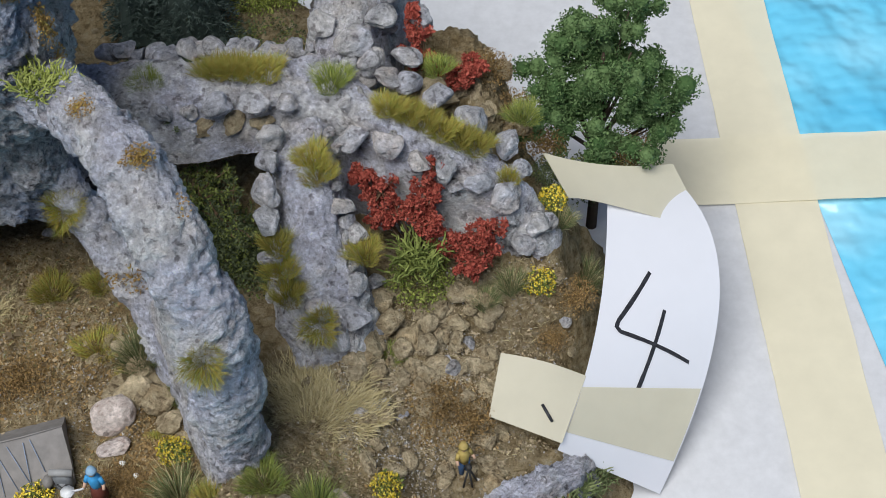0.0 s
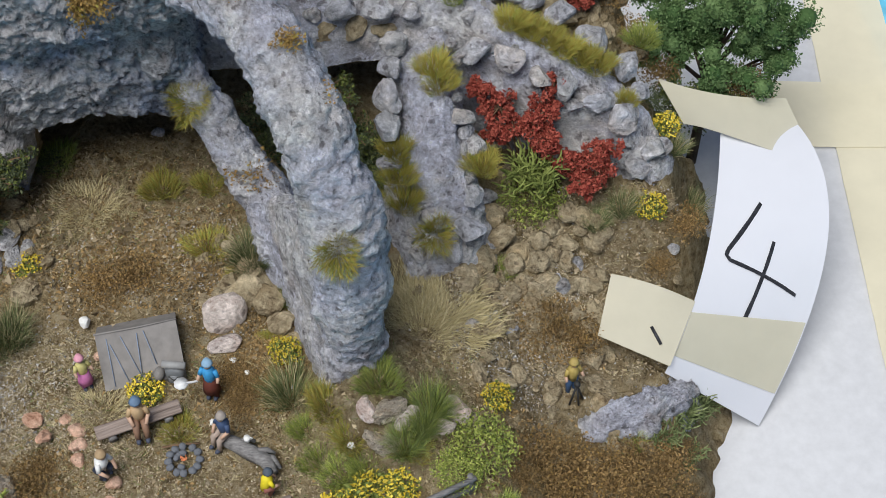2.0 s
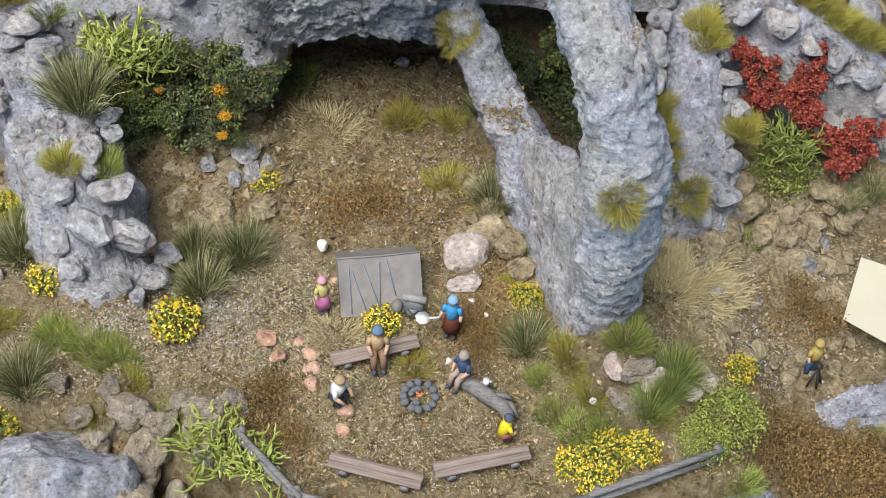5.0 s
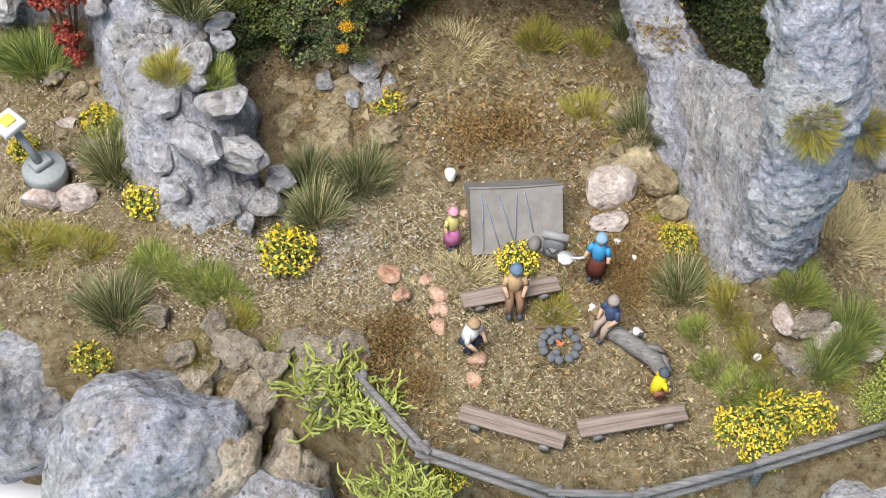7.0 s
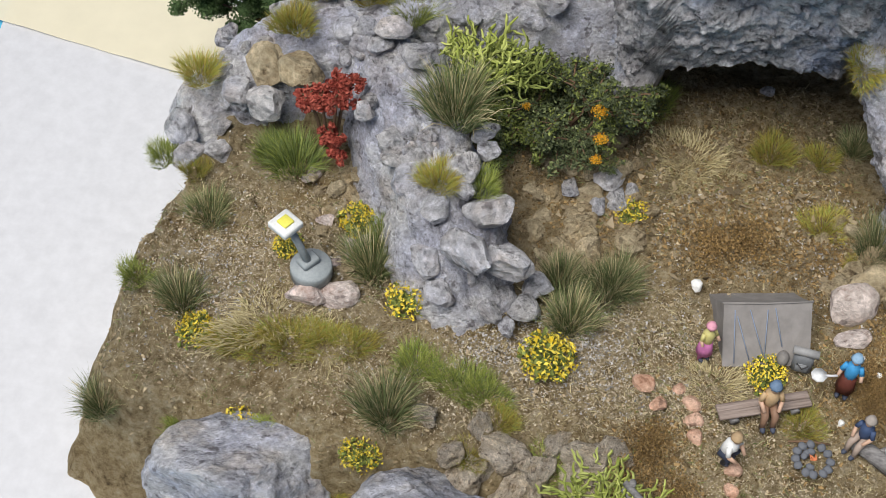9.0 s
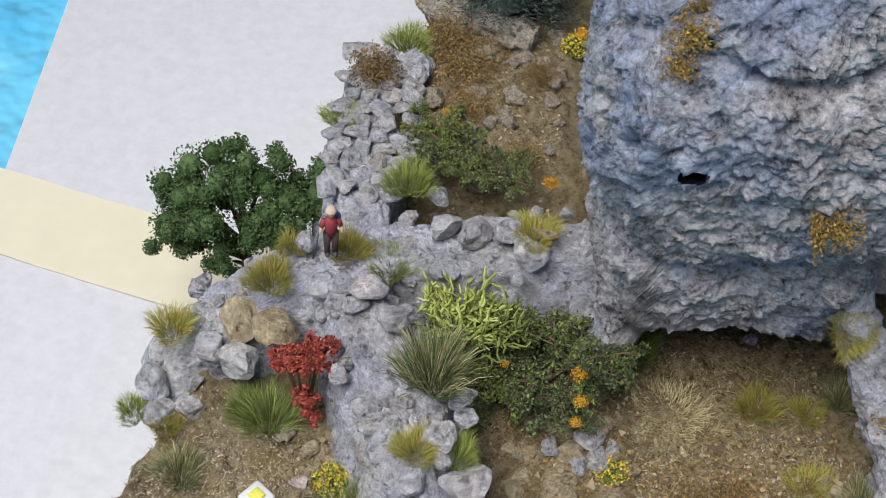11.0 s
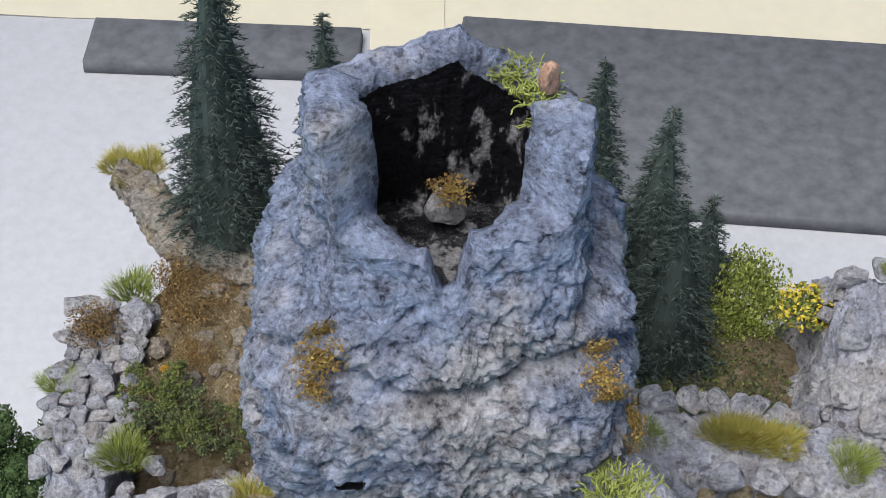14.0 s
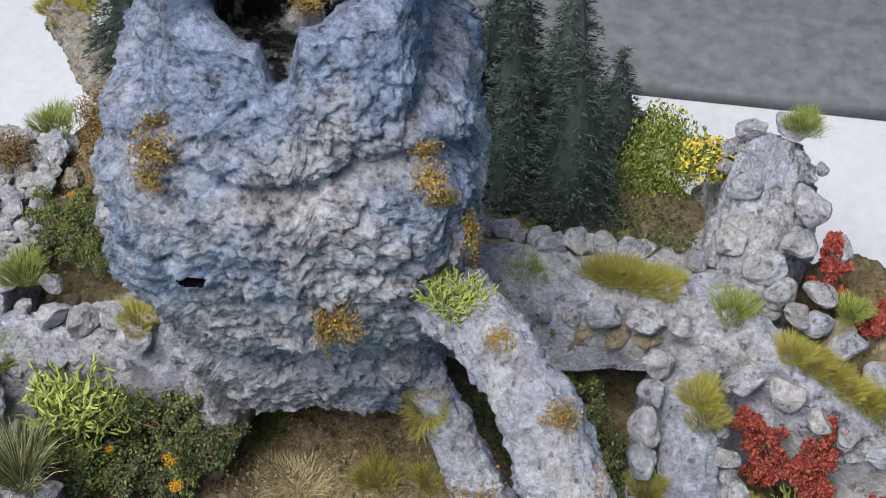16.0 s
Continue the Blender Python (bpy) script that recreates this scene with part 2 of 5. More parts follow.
def plastic_sheet_material():
    m, nt, b = mat_base("blue_plastic_sheet", 0.25, 0.5)
    co = coords(nt)
    f = noise_tex(nt, co, 9, 3, 0.5)
    nt.links.new(ramp(nt, f, [(0.35, (0.09, 0.45, 0.7)), (0.52, (0.16, 0.56, 0.78)), (0.7, (0.33, 0.68, 0.84))]), b.inputs["Base Color"])
    crease = nt.nodes.new("ShaderNodeTexWave")
    crease.inputs["Scale"].default_value, crease.inputs["Distortion"].default_value, crease.inputs["Detail"].default_value = 6.0, 14.0, 3.0
    nt.links.new(co, crease.inputs["Vector"])
    first = bump(nt, b, crease.outputs["Fac"], 0.22, 0.012)
    bump(nt, b, noise_tex(nt, co, 16, 3), 0.7, 0.03, first)
    return m


BLUEPLASTIC = plastic_sheet_material()
_paint = {}


def paint(name, col, rough=0.6):
    if name not in _paint:
        _paint[name] = plain_material(name, col, rough, 0.1, 900, 0.3, 0)
    return _paint[name]


# ---- mesh helpers (millimetres in, metres out) ----
rng = random.Random(5)


class Build:
    """Collects faces of one mesh, in millimetres."""

    def __init__(self):
        self.v, self.f, self.m, self.slots = [], [], [], []

    def slot(self, mat):
        if mat not in self.slots:
            self.slots.append(mat)
        return self.slots.index(mat)

    def add(self, verts, faces, mat):
        k, s = len(self.v), self.slot(mat)
        self.v.extend(tuple(p) for p in verts)
        self.f.extend(tuple(i + k for i in q) for q in faces)
        self.m.extend([s] * len(faces))

    def mesh(self, name, smooth=True):
        me = bpy.data.meshes.new(name)
        me.from_pydata([(x * MM, y * MM, z * MM) for x, y, z in self.v], [], self.f)
        for mat in self.slots:
            me.materials.append(mat)
        me.polygons.foreach_set("material_index", self.m)
        me.polygons.foreach_set("use_smooth", [smooth] * len(self.f))
        me.update()
        return me

    # shapes
    def tube(self, pts, radii, mat, sides=8, cap=True, rough=0.0):
        pts = [Vector(p) for p in pts]
        verts, faces = [], []
        for i, p in enumerate(pts):
            t = (pts[min(i + 1, len(pts) - 1)] - pts[max(i - 1, 0)]).normalized()
            a = t.orthogonal().normalized() if i == 0 else (a - t * a.dot(t)).normalized()
            b = t.cross(a)
            for k in range(sides):
                w = 2 * math.pi * k / sides
                r = radii[i] * (1 + rough * rng.uniform(-1, 1))
                verts.append(p + (a * math.cos(w) + b * math.sin(w)) * r)
        for i in range(len(pts) - 1):
            for k in range(sides):
                j = (k + 1) % sides
                faces.append((i * sides + k, i * sides + j, (i + 1) * sides + j, (i + 1) * sides + k))
        if cap:
            faces.append(tuple(reversed(range(sides))))
            faces.append(tuple(range((len(pts) - 1) * sides, len(pts) * sides)))
        self.add(verts, faces, mat)

    def ball(self, c, r, mat, n=8, m=6):
        r = r if isinstance(r, tuple) else (r, r, r)
        verts, faces = [(c[0], c[1], c[2] + r[2])], []
        for i in range(1, m):
            a = math.pi * i / m
            for k in range(n):
                w = 2 * math.pi * k / n
                verts.append((c[0] + r[0] * math.sin(a) * math.cos(w), c[1] + r[1] * math.sin(a) * math.sin(w), c[2] + r[2] * math.cos(a)))
        verts.append((c[0], c[1], c[2] - r[2]))
        last = len(verts) - 1
        for k in range(n):
            j = (k + 1) % n
            faces.append((0, 1 + k, 1 + j))
            faces.append((last, last - n + j, last - n + k))
            for i in range(m - 2):
                faces.append((1 + i * n + k, 1 + (i + 1) * n + k, 1 + (i + 1) * n + j, 1 + i * n + j))
        self.add(verts, faces, mat)

    def box(self, c, size, mat, rz=0.0, bevel=0.0, wob=0.0):
        """A box with chamfered upright and level edges."""
        hx, hy, hz = (s / 2 for s in size)
        b = min(bevel, hx * 0.9, hy * 0.9, hz * 0.9) or 0.01
        rings = []
        for z, inset in ((-hz, b), (-hz + b, 0), (hz - b, 0), (hz, b)):
            x, y = hx - inset, hy - inset
            rings.append([(sx * (x - (b if flip else 0)), sy * (y - (0 if flip else b)), z) for sx, sy, flip in
                          ((1, -1, 0), (1, 1, 0), (1, 1, 1), (-1, 1, 1), (-1, 1, 0), (-1, -1, 0), (-1, -1, 1), (1, -1, 1))])
        ca, sa = math.cos(rz), math.sin(rz)
        verts = [(c[0] + x * ca - y * sa + rng.uniform(-wob, wob), c[1] + x * sa + y * ca + rng.uniform(-wob, wob), c[2] + z + rng.uniform(-wob, wob)) for r in rings for x, y, z in r]
        faces = [tuple(reversed(range(8))), tuple(range(24, 32))]
        for i in range(3):
            for k in range(8):
                j = (k + 1) % 8
                faces.append((i * 8 + k, i * 8 + j, i * 8 + 8 + j, i * 8 + 8 + k))
        self.add(verts, faces, mat)

    def flake(self, p, s, mat, up=0.0):
        """One small leaf: a bent quad with a random turn."""
        a = Vector((rng.gauss(0, 1), rng.gauss(0, 1), rng.gauss(0, 1) + up)).normalized()
        u = a.orthogonal().normalized()
        u = Matrix.Rotation(rng.uniform(0, 6.28), 3, a) @ u
        w = a.cross(u)
        p = Vector(p)
        self.add([p - u * s, p - w * s * 0.6 + a * s * 0.3, p + u * s, p + w * s * 0.6 + a * s * 0.3], [(0, 1, 2), (0, 2, 3)], mat)

    def crumb(self, p, s, mat):
        p = Vector(p)
        q = [p + Vector((rng.uniform(-1, 1), rng.uniform(-1, 1), rng.uniform(-0.3, 1))) * s for _ in range(4)]
        self.add(q, [(0, 1, 2), (0, 3, 1), (1, 3, 2), (0, 2, 3)], mat)

    def blade(self, p, tip, w, mat, sag=0.25):
        p, tip = Vector(p), Vector(tip)
        d = tip - p
        side = d.cross(Vector((rng.uniform(-1, 1), rng.uniform(-1, 1), 0.3)))
        side = side.normalized() * w if side.length > 1e-6 else Vector((w, 0, 0))
        mid = p + d * 0.55 + Vector((0, 0, d.length * sag * 0.5))
        self.add([p - side, p + side, mid + side * 0.7, mid - side * 0.7, tip], [(0, 1, 2, 3), (3, 2, 4)], mat)


def place(name, me, x, y, z, rz=0.0, s=1.0, rx=0.0, ry=0.0, parent=None):
    ob = new(name, me)
    s = s if isinstance(s, tuple) else (s, s, s)
    ob.matrix_basis = Matrix.LocRotScale((x * MM, y * MM, z * MM), Euler((rx, ry, rz)), s)
    if parent:
        ob.parent = parent
    return ob


def thing(name, x, y, z, label, category, group="", rz=0.0):
    ob = new(name)
    ob.empty_display_size = 0.005
    ob.matrix_basis = Matrix.LocRotScale((x * MM, y * MM, z * MM), Euler((0, 0, rz)), None)
    return tagged(ob, label, category, group)


def part(name, build, parent, label="", smooth=True):
    """Links what was built as one mesh under a thing or a part."""
    ob = new(name, build.mesh(name, smooth))
    ob.parent = parent
    return tagged(ob, label)


def fbm(x, y, z, f, octaves=4):
    v, a = 0.0, 1.0
    for _ in range(octaves):
        v += a * noise.noise((x * f, y * f, z * f))
        f, a = f * 2.1, a * 0.5
    return v


def ease(a, b, x):
    t = min(1.0, max(0.0, (x - a) / (b - a)))
    return t * t * (3 - 2 * t)


# ---- the table top, tapes and sheet ----
TZ = -80.0
bd = Build()
bd.box((60, 300, TZ - 10), (2600, 2200, 20), BLUEPLASTIC, 0, 3)
tagged(new("table_cover", bd.mesh("table_cover")), "blue plastic sheet covering the table top", "table", kind="structure")
bd = Build()
bd.box((5, 271, TZ + 1), (790, 842, 2), TABLE, 0.0, 0.5)
tagged(new("base_board", bd.mesh("base_board")), "white board under the model, stained and taped down", "board", kind="structure")


def tape(x0, y0, x1, y1, w, z, label, mat=TAPE, name="masking_tape"):
    """A strip laid flat, with slightly wavy edges and a real thickness."""
    b = Build()
    d = Vector((x1 - x0, y1 - y0, 0))
    n = max(4, int(d.length / 12))
    side = Vector((-d.y, d.x, 0)).normalized() * w / 2
    verts, faces = [], []
    for i in range(n + 1):
        p = Vector((x0, y0, 0)) + d * i / n
        for k, up in ((-1, 0), (-1, 0.3), (1, 0.3), (1, 0)):
            verts.append(p + side * (k + rng.uniform(-0.012, 0.012)) + Vector((0, 0, z + up + 0.25 * math.sin(i * 0.9))))
    for i in range(n):
        for k in range(3):
            faces.append((4 * i + k, 4 * i + k + 1, 4 * i + 5 + k, 4 * i + 4 + k))
    b.add(verts, faces, mat)
    return tagged(new(name, b.mesh(name, False)), label, "tape", "masking tapes")


tape(356, 12, 425, 640, 46, TZ + 3.2, "cream masking tape stuck along the board's edge")
tape(300, 237, 620, 196, 50, TZ + 4.2, "cream masking tape running out over the blue sheet")
tape(-560, 334, -240, 252, 54, TZ + 3.2, "cream masking tape holding the board down")
tape(-420, 698, 480, 654, 54, TZ + 3.2, "cream masking tape along the board's rear edge")
tape(-48, 560, -44, 860, 50, TZ + 4.2, "cream masking tape crossing the board's rear edge")


# ---- ground: one earth sheet with its drop at the sides ----
def left_edge(y):
    return float(np.interp(y, [-60, -20, 5, 68, 130, 190, 206, 300, 335, 430], [-238, -266, -293, -291, -268, -236, -212, -198, -166, -140]))


def right_edge(y):
    return float(np.interp(y, [-100, -50, -10, 40, 100, 180, 240, 300, 420], [120, 196, 230, 250, 262, 268, 240, 190, 150]))


def front_edge(x):
    return float(np.interp(x, [-290, -250, -185, -150, -100, -60, 0, 100, 150, 200, 235, 260], [5, -12, -26, -34, -44, -60, -76, -70, -58, -40, 0, 40]))


def back_edge(x):
    return float(np.interp(x, [-200, -110, -60, 60, 110, 170], [425, 412, 395, 382, 335, 300]))


def ground(x, y):
    d = min(x - left_edge(y), (right_edge(y) - x) * 0.6, (y - front_edge(x)) * 0.8, back_edge(x) - y)
    g = fbm(x, y, 8, 0.075, 4)
    lumps = max(0.0, noise.noise((x * 0.085, y * 0.085, 5)) - 0.02)
    clods = 1 - 2 * abs(noise.noise((x * 0.17, y * 0.17, 12)))
    h = 2.4 * fbm(x, y, 0, 0.022, 3) + 1.8 * abs(g) + 0.9 * g + 0.5 * noise.noise((x * 0.5, y * 0.5, 2)) - 2.5
    # broken, cloddy earth away from the trodden camp
    trodden = ease(70, 34, math.hypot(x - 2, (y - 2) * 0.9)) + 0.6 * ease(-130, -170, x) * ease(70, 50, y)
    h += (7.0 * lumps + 1.5 * clods * abs(clods)) * (1 - min(1.0, trodden) * 0.85)
    h += 30 * ease(196, 262, y) * ease(20, -60, x) + 26 * ease(222, 270, y) * ease(-60, 20, x)
    h += 10 * ease(-60, -110, x) * ease(90, 150, y) - 8 * ease(-195, -215, x) * ease(60, 0, y) - 8 * ease(-215, -250, x) * ease(80, 50, y)
    # the mound under the buttress and the slope falling away beside it
    h += 24 * math.exp(-((x - 82) / 24) ** 2 - ((y - 18) / 24) ** 2) + 10 * math.exp(-((x - 100) / 26) ** 2 - ((y + 14) / 20) ** 2)
    h -= 8 * ease(125, 160, x) * ease(135, 105, y) + 22 * ease(118, 172, x) * ease(74, 34, y) + 14 * ease(165, 195, x) * ease(122, 92, y) * ease(36, 58, y) + 12 * ease(200, 240, x) * ease(122, 92, y)
    if d < 34:
        h = TZ - 2 + (h - TZ + 2) * ease(-8, 22, d + 5 * fbm(x, y, 3, 0.05, 3))
    return h


def sheet(name, x0, x1, y0, y1, step, fn, mat):
    b = Build()
    nx, ny = int((x1 - x0) / step) + 1, int((y1 - y0) / step) + 1
    verts = [(x0 + i * step, y0 + j * step, fn(x0 + i * step, y0 + j * step)) for j in range(ny) for i in range(nx)]
    faces = [(j * nx + i, j * nx + i + 1, (j + 1) * nx + i + 1, (j + 1) * nx + i) for j in range(ny - 1) for i in range(nx - 1)]
    b.add(verts, faces, mat)
    return new(name, b.mesh(name))


tagged(sheet("ground", -305, 290, -110, 440, 1.6, ground, EARTH), "sandy brown modelled earth with stony patches", "ground", kind="structure")


# ---- rock masses ----
def rough_point(p, n, amp, seed):
    """Moves a surface point along n: swells, torn knobs, hollows and grain."""
    x, y, z = p.x, p.y, p.z + seed
    d = fbm(x, y, z, 0.035, 2) * 3.6 + fbm(x, y, z, 0.1, 2) * 2.0
    knob = noise.noise((x * 0.2 + seed, y * 0.2, z * 0.2))
    chip = noise.noise((x * 0.38, y * 0.38 + seed, z * 0.38))
    pit = noise.noise((x * 0.17, y * 0.17, p.z * 0.17 - seed))
    grain = noise.noise((x * 0.75, y * 0.75, z * 0.75 - seed))
    d += 2.4 * max(0.0, knob) + 2.3 * max(0.0, chip - 0.08) - 8.0 * max(0.0, pit - 0.28)
    d += 1.1 * grain + 0.6 * noise.noise((x * 1.4, y * 1.4, z * 1.4))
    return p + n * (d - 1.0) * amp


def ridge(name, line, label, category, base=-6.0, amp=1.0, seed=0.0, mat=ROCK, step=1.3, steep=0.78):
    """A wall-like rock mass along a line of (x, y, top, half width)."""
    pts = [Vector((x, y, 0)) for x, y, _, _ in line]
    cum = [0.0]
    for a, c in zip(pts, pts[1:]):
        cum.append(cum[-1] + (c - a).length)
    n = int(cum[-1] / step)
    b, verts, faces, m = Build(), [], [], 80
    cols = [[q[i] for q in line] for i in range(4)]
    for i in range(-4, n + 5):
        s = min(max(i, 0), n) * cum[-1] / n
        x, y, top, w = (float(np.interp(s, cum, c)) for c in cols)
        x2, y2 = (float(np.interp(min(s + 6, cum[-1]), cum, c)) for c in cols[:2])
        x1, y1 = (float(np.interp(max(s - 6, 0), cum, c)) for c in cols[:2])
        t = Vector((x2 - x1, y2 - y1, 0)).normalized()
        side = Vector((t.y, -t.x, 0))
        over = max(0, -i, i - n) / 4
        shrink = math.sqrt(max(0.0, 1 - over * over))
        push = t * (math.copysign(1, i) * over * w * 0.7 if over else 0)
        for k in range(m + 1):
            u = k / m * 2 - 1
            prof = max(0.0, 1 - abs(u) ** 5)
            across = u * w * (1.0 + 0.25 * (abs(u) > 0.8) * (abs(u) - 0.8) / 0.2)
            z = base + (top - base) * (prof ** steep) * (0.15 + 0.85 * shrink)
            p = Vector((x, y, z)) + side * across * (0.25 + 0.75 * shrink) + push
            nrm = (side * u * abs(u) + Vector((0, 0, 1 - abs(u) * 0.6))).normalized()
            verts.append(rough_point(p, nrm, amp, seed))
    rows = n + 9
    for i in range(rows - 1):
        for k in range(m):
            faces.append((i * (m + 1) + k, i * (m + 1) + k + 1, (i + 1) * (m + 1) + k + 1, (i + 1) * (m + 1) + k))
    b.add(verts, faces, mat)
    ob = new(name, b.mesh(name))
    return tagged(ob, label, category)


def under(thing_ob, ob):
    """Makes ob, built in world places, a part of a thing."""
    ob.parent = thing_ob
    ob.location = -thing_ob.location
    return ob


def limb(name, line, label, category, amp=0.8, seed=0.0, mat=ROCK, sides=84, step=1.1):
    """A round rock rib along a line of (x, y, z, radius)."""
    pts = [Vector(q[:3]) for q in line]
    cum = [0.0]
    for a, c in zip(pts, pts[1:]):
        cum.append(cum[-1] + (c - a).length)
    n = int(cum[-1] / step)
    b, verts, faces = Build(), [], []

    def at(s):
        # a softened polyline: the mean over a short stretch
        o = [0.0] * 4
        for d in (-9, -4.5, 0, 4.5, 9):
            for i in range(4):
                o[i] += float(np.interp(min(max(s + d, 0), cum[-1]), cum, [q[i] for q in line])) / 5
        return o

    prev = None
    for i in range(n + 1):
        s = i * cum[-1] / n
        x, y, z, r = at(s)
        t = (Vector(at(s + 3)[:3]) - Vector(at(s - 3)[:3])).normalized()
        prev = Vector((1, 0, 0)) if prev is None else prev
        a = (prev - t * prev.dot(t)).normalized()
        prev, c = a, t.cross(a)
        for k in range(sides):
            w = 2 * math.pi * k / sides
            nrm = a * math.cos(w) + c * math.sin(w)
            verts.append(rough_point(Vector((x, y, z)) + nrm * r, nrm, amp, seed))
    for i in range(n):
        for k in range(sides):
            j = (k + 1) % sides
            faces.append((i * sides + k, i * sides + j, (i + 1) * sides + j, (i + 1) * sides + k))
    faces.append(tuple(reversed(range(sides))))
    faces.append(tuple(range(n * sides, (n + 1) * sides)))
    b.add(verts, faces, mat)
    return tagged(new(name, b.mesh(name)), label, category)


# ---- the ruined tower ----
def tower_shape(z):
    hx = float(np.interp(z, [0, 60, 100, 118, 130, 165, 200, 216, 224, 292], [51, 51, 54, 57, 64, 66, 64, 61, 47, 44]))
    front = float(np.interp(z, [0, 45, 92, 104, 116, 130, 166, 186, 208, 226, 240, 292], [148, 148, 133, 133, 128, 124, 119, 119, 130, 138, 147, 156]))
    back = float(np.interp(z, [0, 120, 200, 292], [242, 242, 236, 226]))
    return -34.0, (front + back) / 2, hx, (back - front) / 2


def tower_point(ang, z, inset=0.0):
    cx, cy, hx, hy = tower_shape(z)
    c, s = math.cos(ang), math.sin(ang)
    k = (abs(c) ** 4 + abs(s) ** 4) ** -0.25
    return Vector((cx + (hx - inset) * c * k, cy + (hy - inset) * s * k, z)), Vector((c, s, 0))


def tower_top(ang):
    """The broken rim: merlons at the corners, a notch in front."""
    d = math.degrees(ang) % 360
    z = float(np.interp(d, [0, 10, 25, 62, 84, 128, 164, 174, 190, 224, 231, 246, 261, 268, 274, 281, 313, 321, 350, 360],
                        [270, 252, 250, 258, 272, 258, 260, 281, 284, 284, 249, 246, 243, 230, 231, 249, 255, 274, 276, 270]))
    return z + 2.5 * noise.noise((ang * 3, 0, 4))


def tower_foot(ang):
    p, _ = tower_point(ang, 50)
    if p.y < 175 and -78 < p.x:
        arch = 63 - 17 * abs((p.x + 28) / 38) ** 2.4 + 2 * noise.noise((p.x * 0.1, 0, 9))
        return -6 + (arch + 6) * ease(-78, -62, p.x) if p.x < 8 else 46.0
    return 46.0 if p.x > 0 and p.y < 215 else -6.0


def build_tower():
    na, nr = 420, 230
    tower = thing("castle_tower", -34, 185, 0, "ruined blue-grey plaster tower with broken rim and dark hollow top", "tower")
    b, vent = Build(), set()
    verts, faces = [], []
    for i in range(na):
        a = 2 * math.pi * i / na
        z0, z1 = tower_foot(a), tower_top(a)
        for j in range(nr + 1):
            z = z0 + (z1 - z0) * j / nr
            p, n = tower_point(a, z)
            if n.y < 0.3:
                p -= n * (6.5 * math.exp(-((z - 205 - 5 * math.sin(a * 5)) / 5) ** 2) + 4 * math.exp(-((z - 110 - 6 * math.sin(a * 4)) / 6) ** 2))
            rim = 1 - 0.5 * ease(z1 - 26, z1 - 6, z)
            p = rough_point(p, n, 1.3 * rim, 30)
            if n.y < -0.3 and math.hypot(p.x + 65, (z - 166) * 1.2) < 4.6:
                p.y += 15
                vent.add(len(verts))
            verts.append(p)
    for i in range(na):
        k = (i + 1) % na
        for j in range(nr):
            faces.append((i * (nr + 1) + j, k * (nr + 1) + j, k * (nr + 1) + j + 1, i * (nr + 1) + j + 1))
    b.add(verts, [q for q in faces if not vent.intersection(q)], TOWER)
    # vent faces near-black: the shade of the opening is put into the colour
    b.add(verts, [q for q in faces if vent.intersection(q)], HOLLOW_SHADE)
    outer_top = [verts[i * (nr + 1) + nr] for i in range(na)]
    outer_low = [verts[i * (nr + 1)] for i in range(na)]
    # rounded rim and the dark hollow inside
    verts, faces, rows = list(outer_top), [], [(0.5, 2.0, False), (1, -1.0, False)] + [(1, -(8.0 + 9 * q), True) for q in range(9)]
    for f, dz, deep in rows:
        for i in range(na):
            a = 2 * math.pi * i / na
            d = math.degrees(a)
            p, n = tower_point(a, tower_top(a), f * float(np.interp(d, [0, 20, 60, 120, 160, 200, 226, 250, 290, 318, 360], [18, 16, 9, 9, 15, 18, 18, 11, 11, 18, 18])))
            z = max(tower_top(a) + dz, 196.0) if deep else p.z + dz
            verts.append(rough_point(Vector((p.x, p.y, z)), -n, 0.6, 50))
    for r in range(len(rows)):
        for i in range(na):
            k = (i + 1) % na
            faces.append((r * na + i, r * na + k, (r + 1) * na + k, (r + 1) * na + i))
    rim, hollow = faces[: 3 * na], faces[3 * na:]
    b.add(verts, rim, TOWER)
    under(tower, part("shell", b, tower))
    b = Build()
    b.add(verts, hollow + [tuple(range(len(rows) * na, (len(rows) + 1) * na))], HOLLOW_SHADE)
    under(tower, part("hollow", b, tower, "near-black inside wall, shade and lit grey streaks painted in"))
    b = Build()
    # vault over the cave
    verts, faces = list(outer_low), []
    for r in range(1, 8):
        for i in range(na):
            a = 2 * math.pi * i / na
            p, n = tower_point(a, max(tower_foot(a), 0), 16 * min(1, r / 3))
            verts.append(rough_point(Vector((p.x, p.y, outer_low[i].z + (70 - outer_low[i].z) * (r / 7) ** 1.5)), -n, 0.8, 70))
    for r in range(7):
        for i in range(na):
            k = (i + 1) % na
            faces.append((r * na + k, r * na + i, (r + 1) * na + i, (r + 1) * na + k))
    faces.append(tuple(reversed(range(7 * na, 8 * na))))
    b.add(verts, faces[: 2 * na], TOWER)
    b.add(verts, faces[2 * na:], EARTH)
    under(tower, part("vault", b, tower, "earth-brown vault over the cave"))


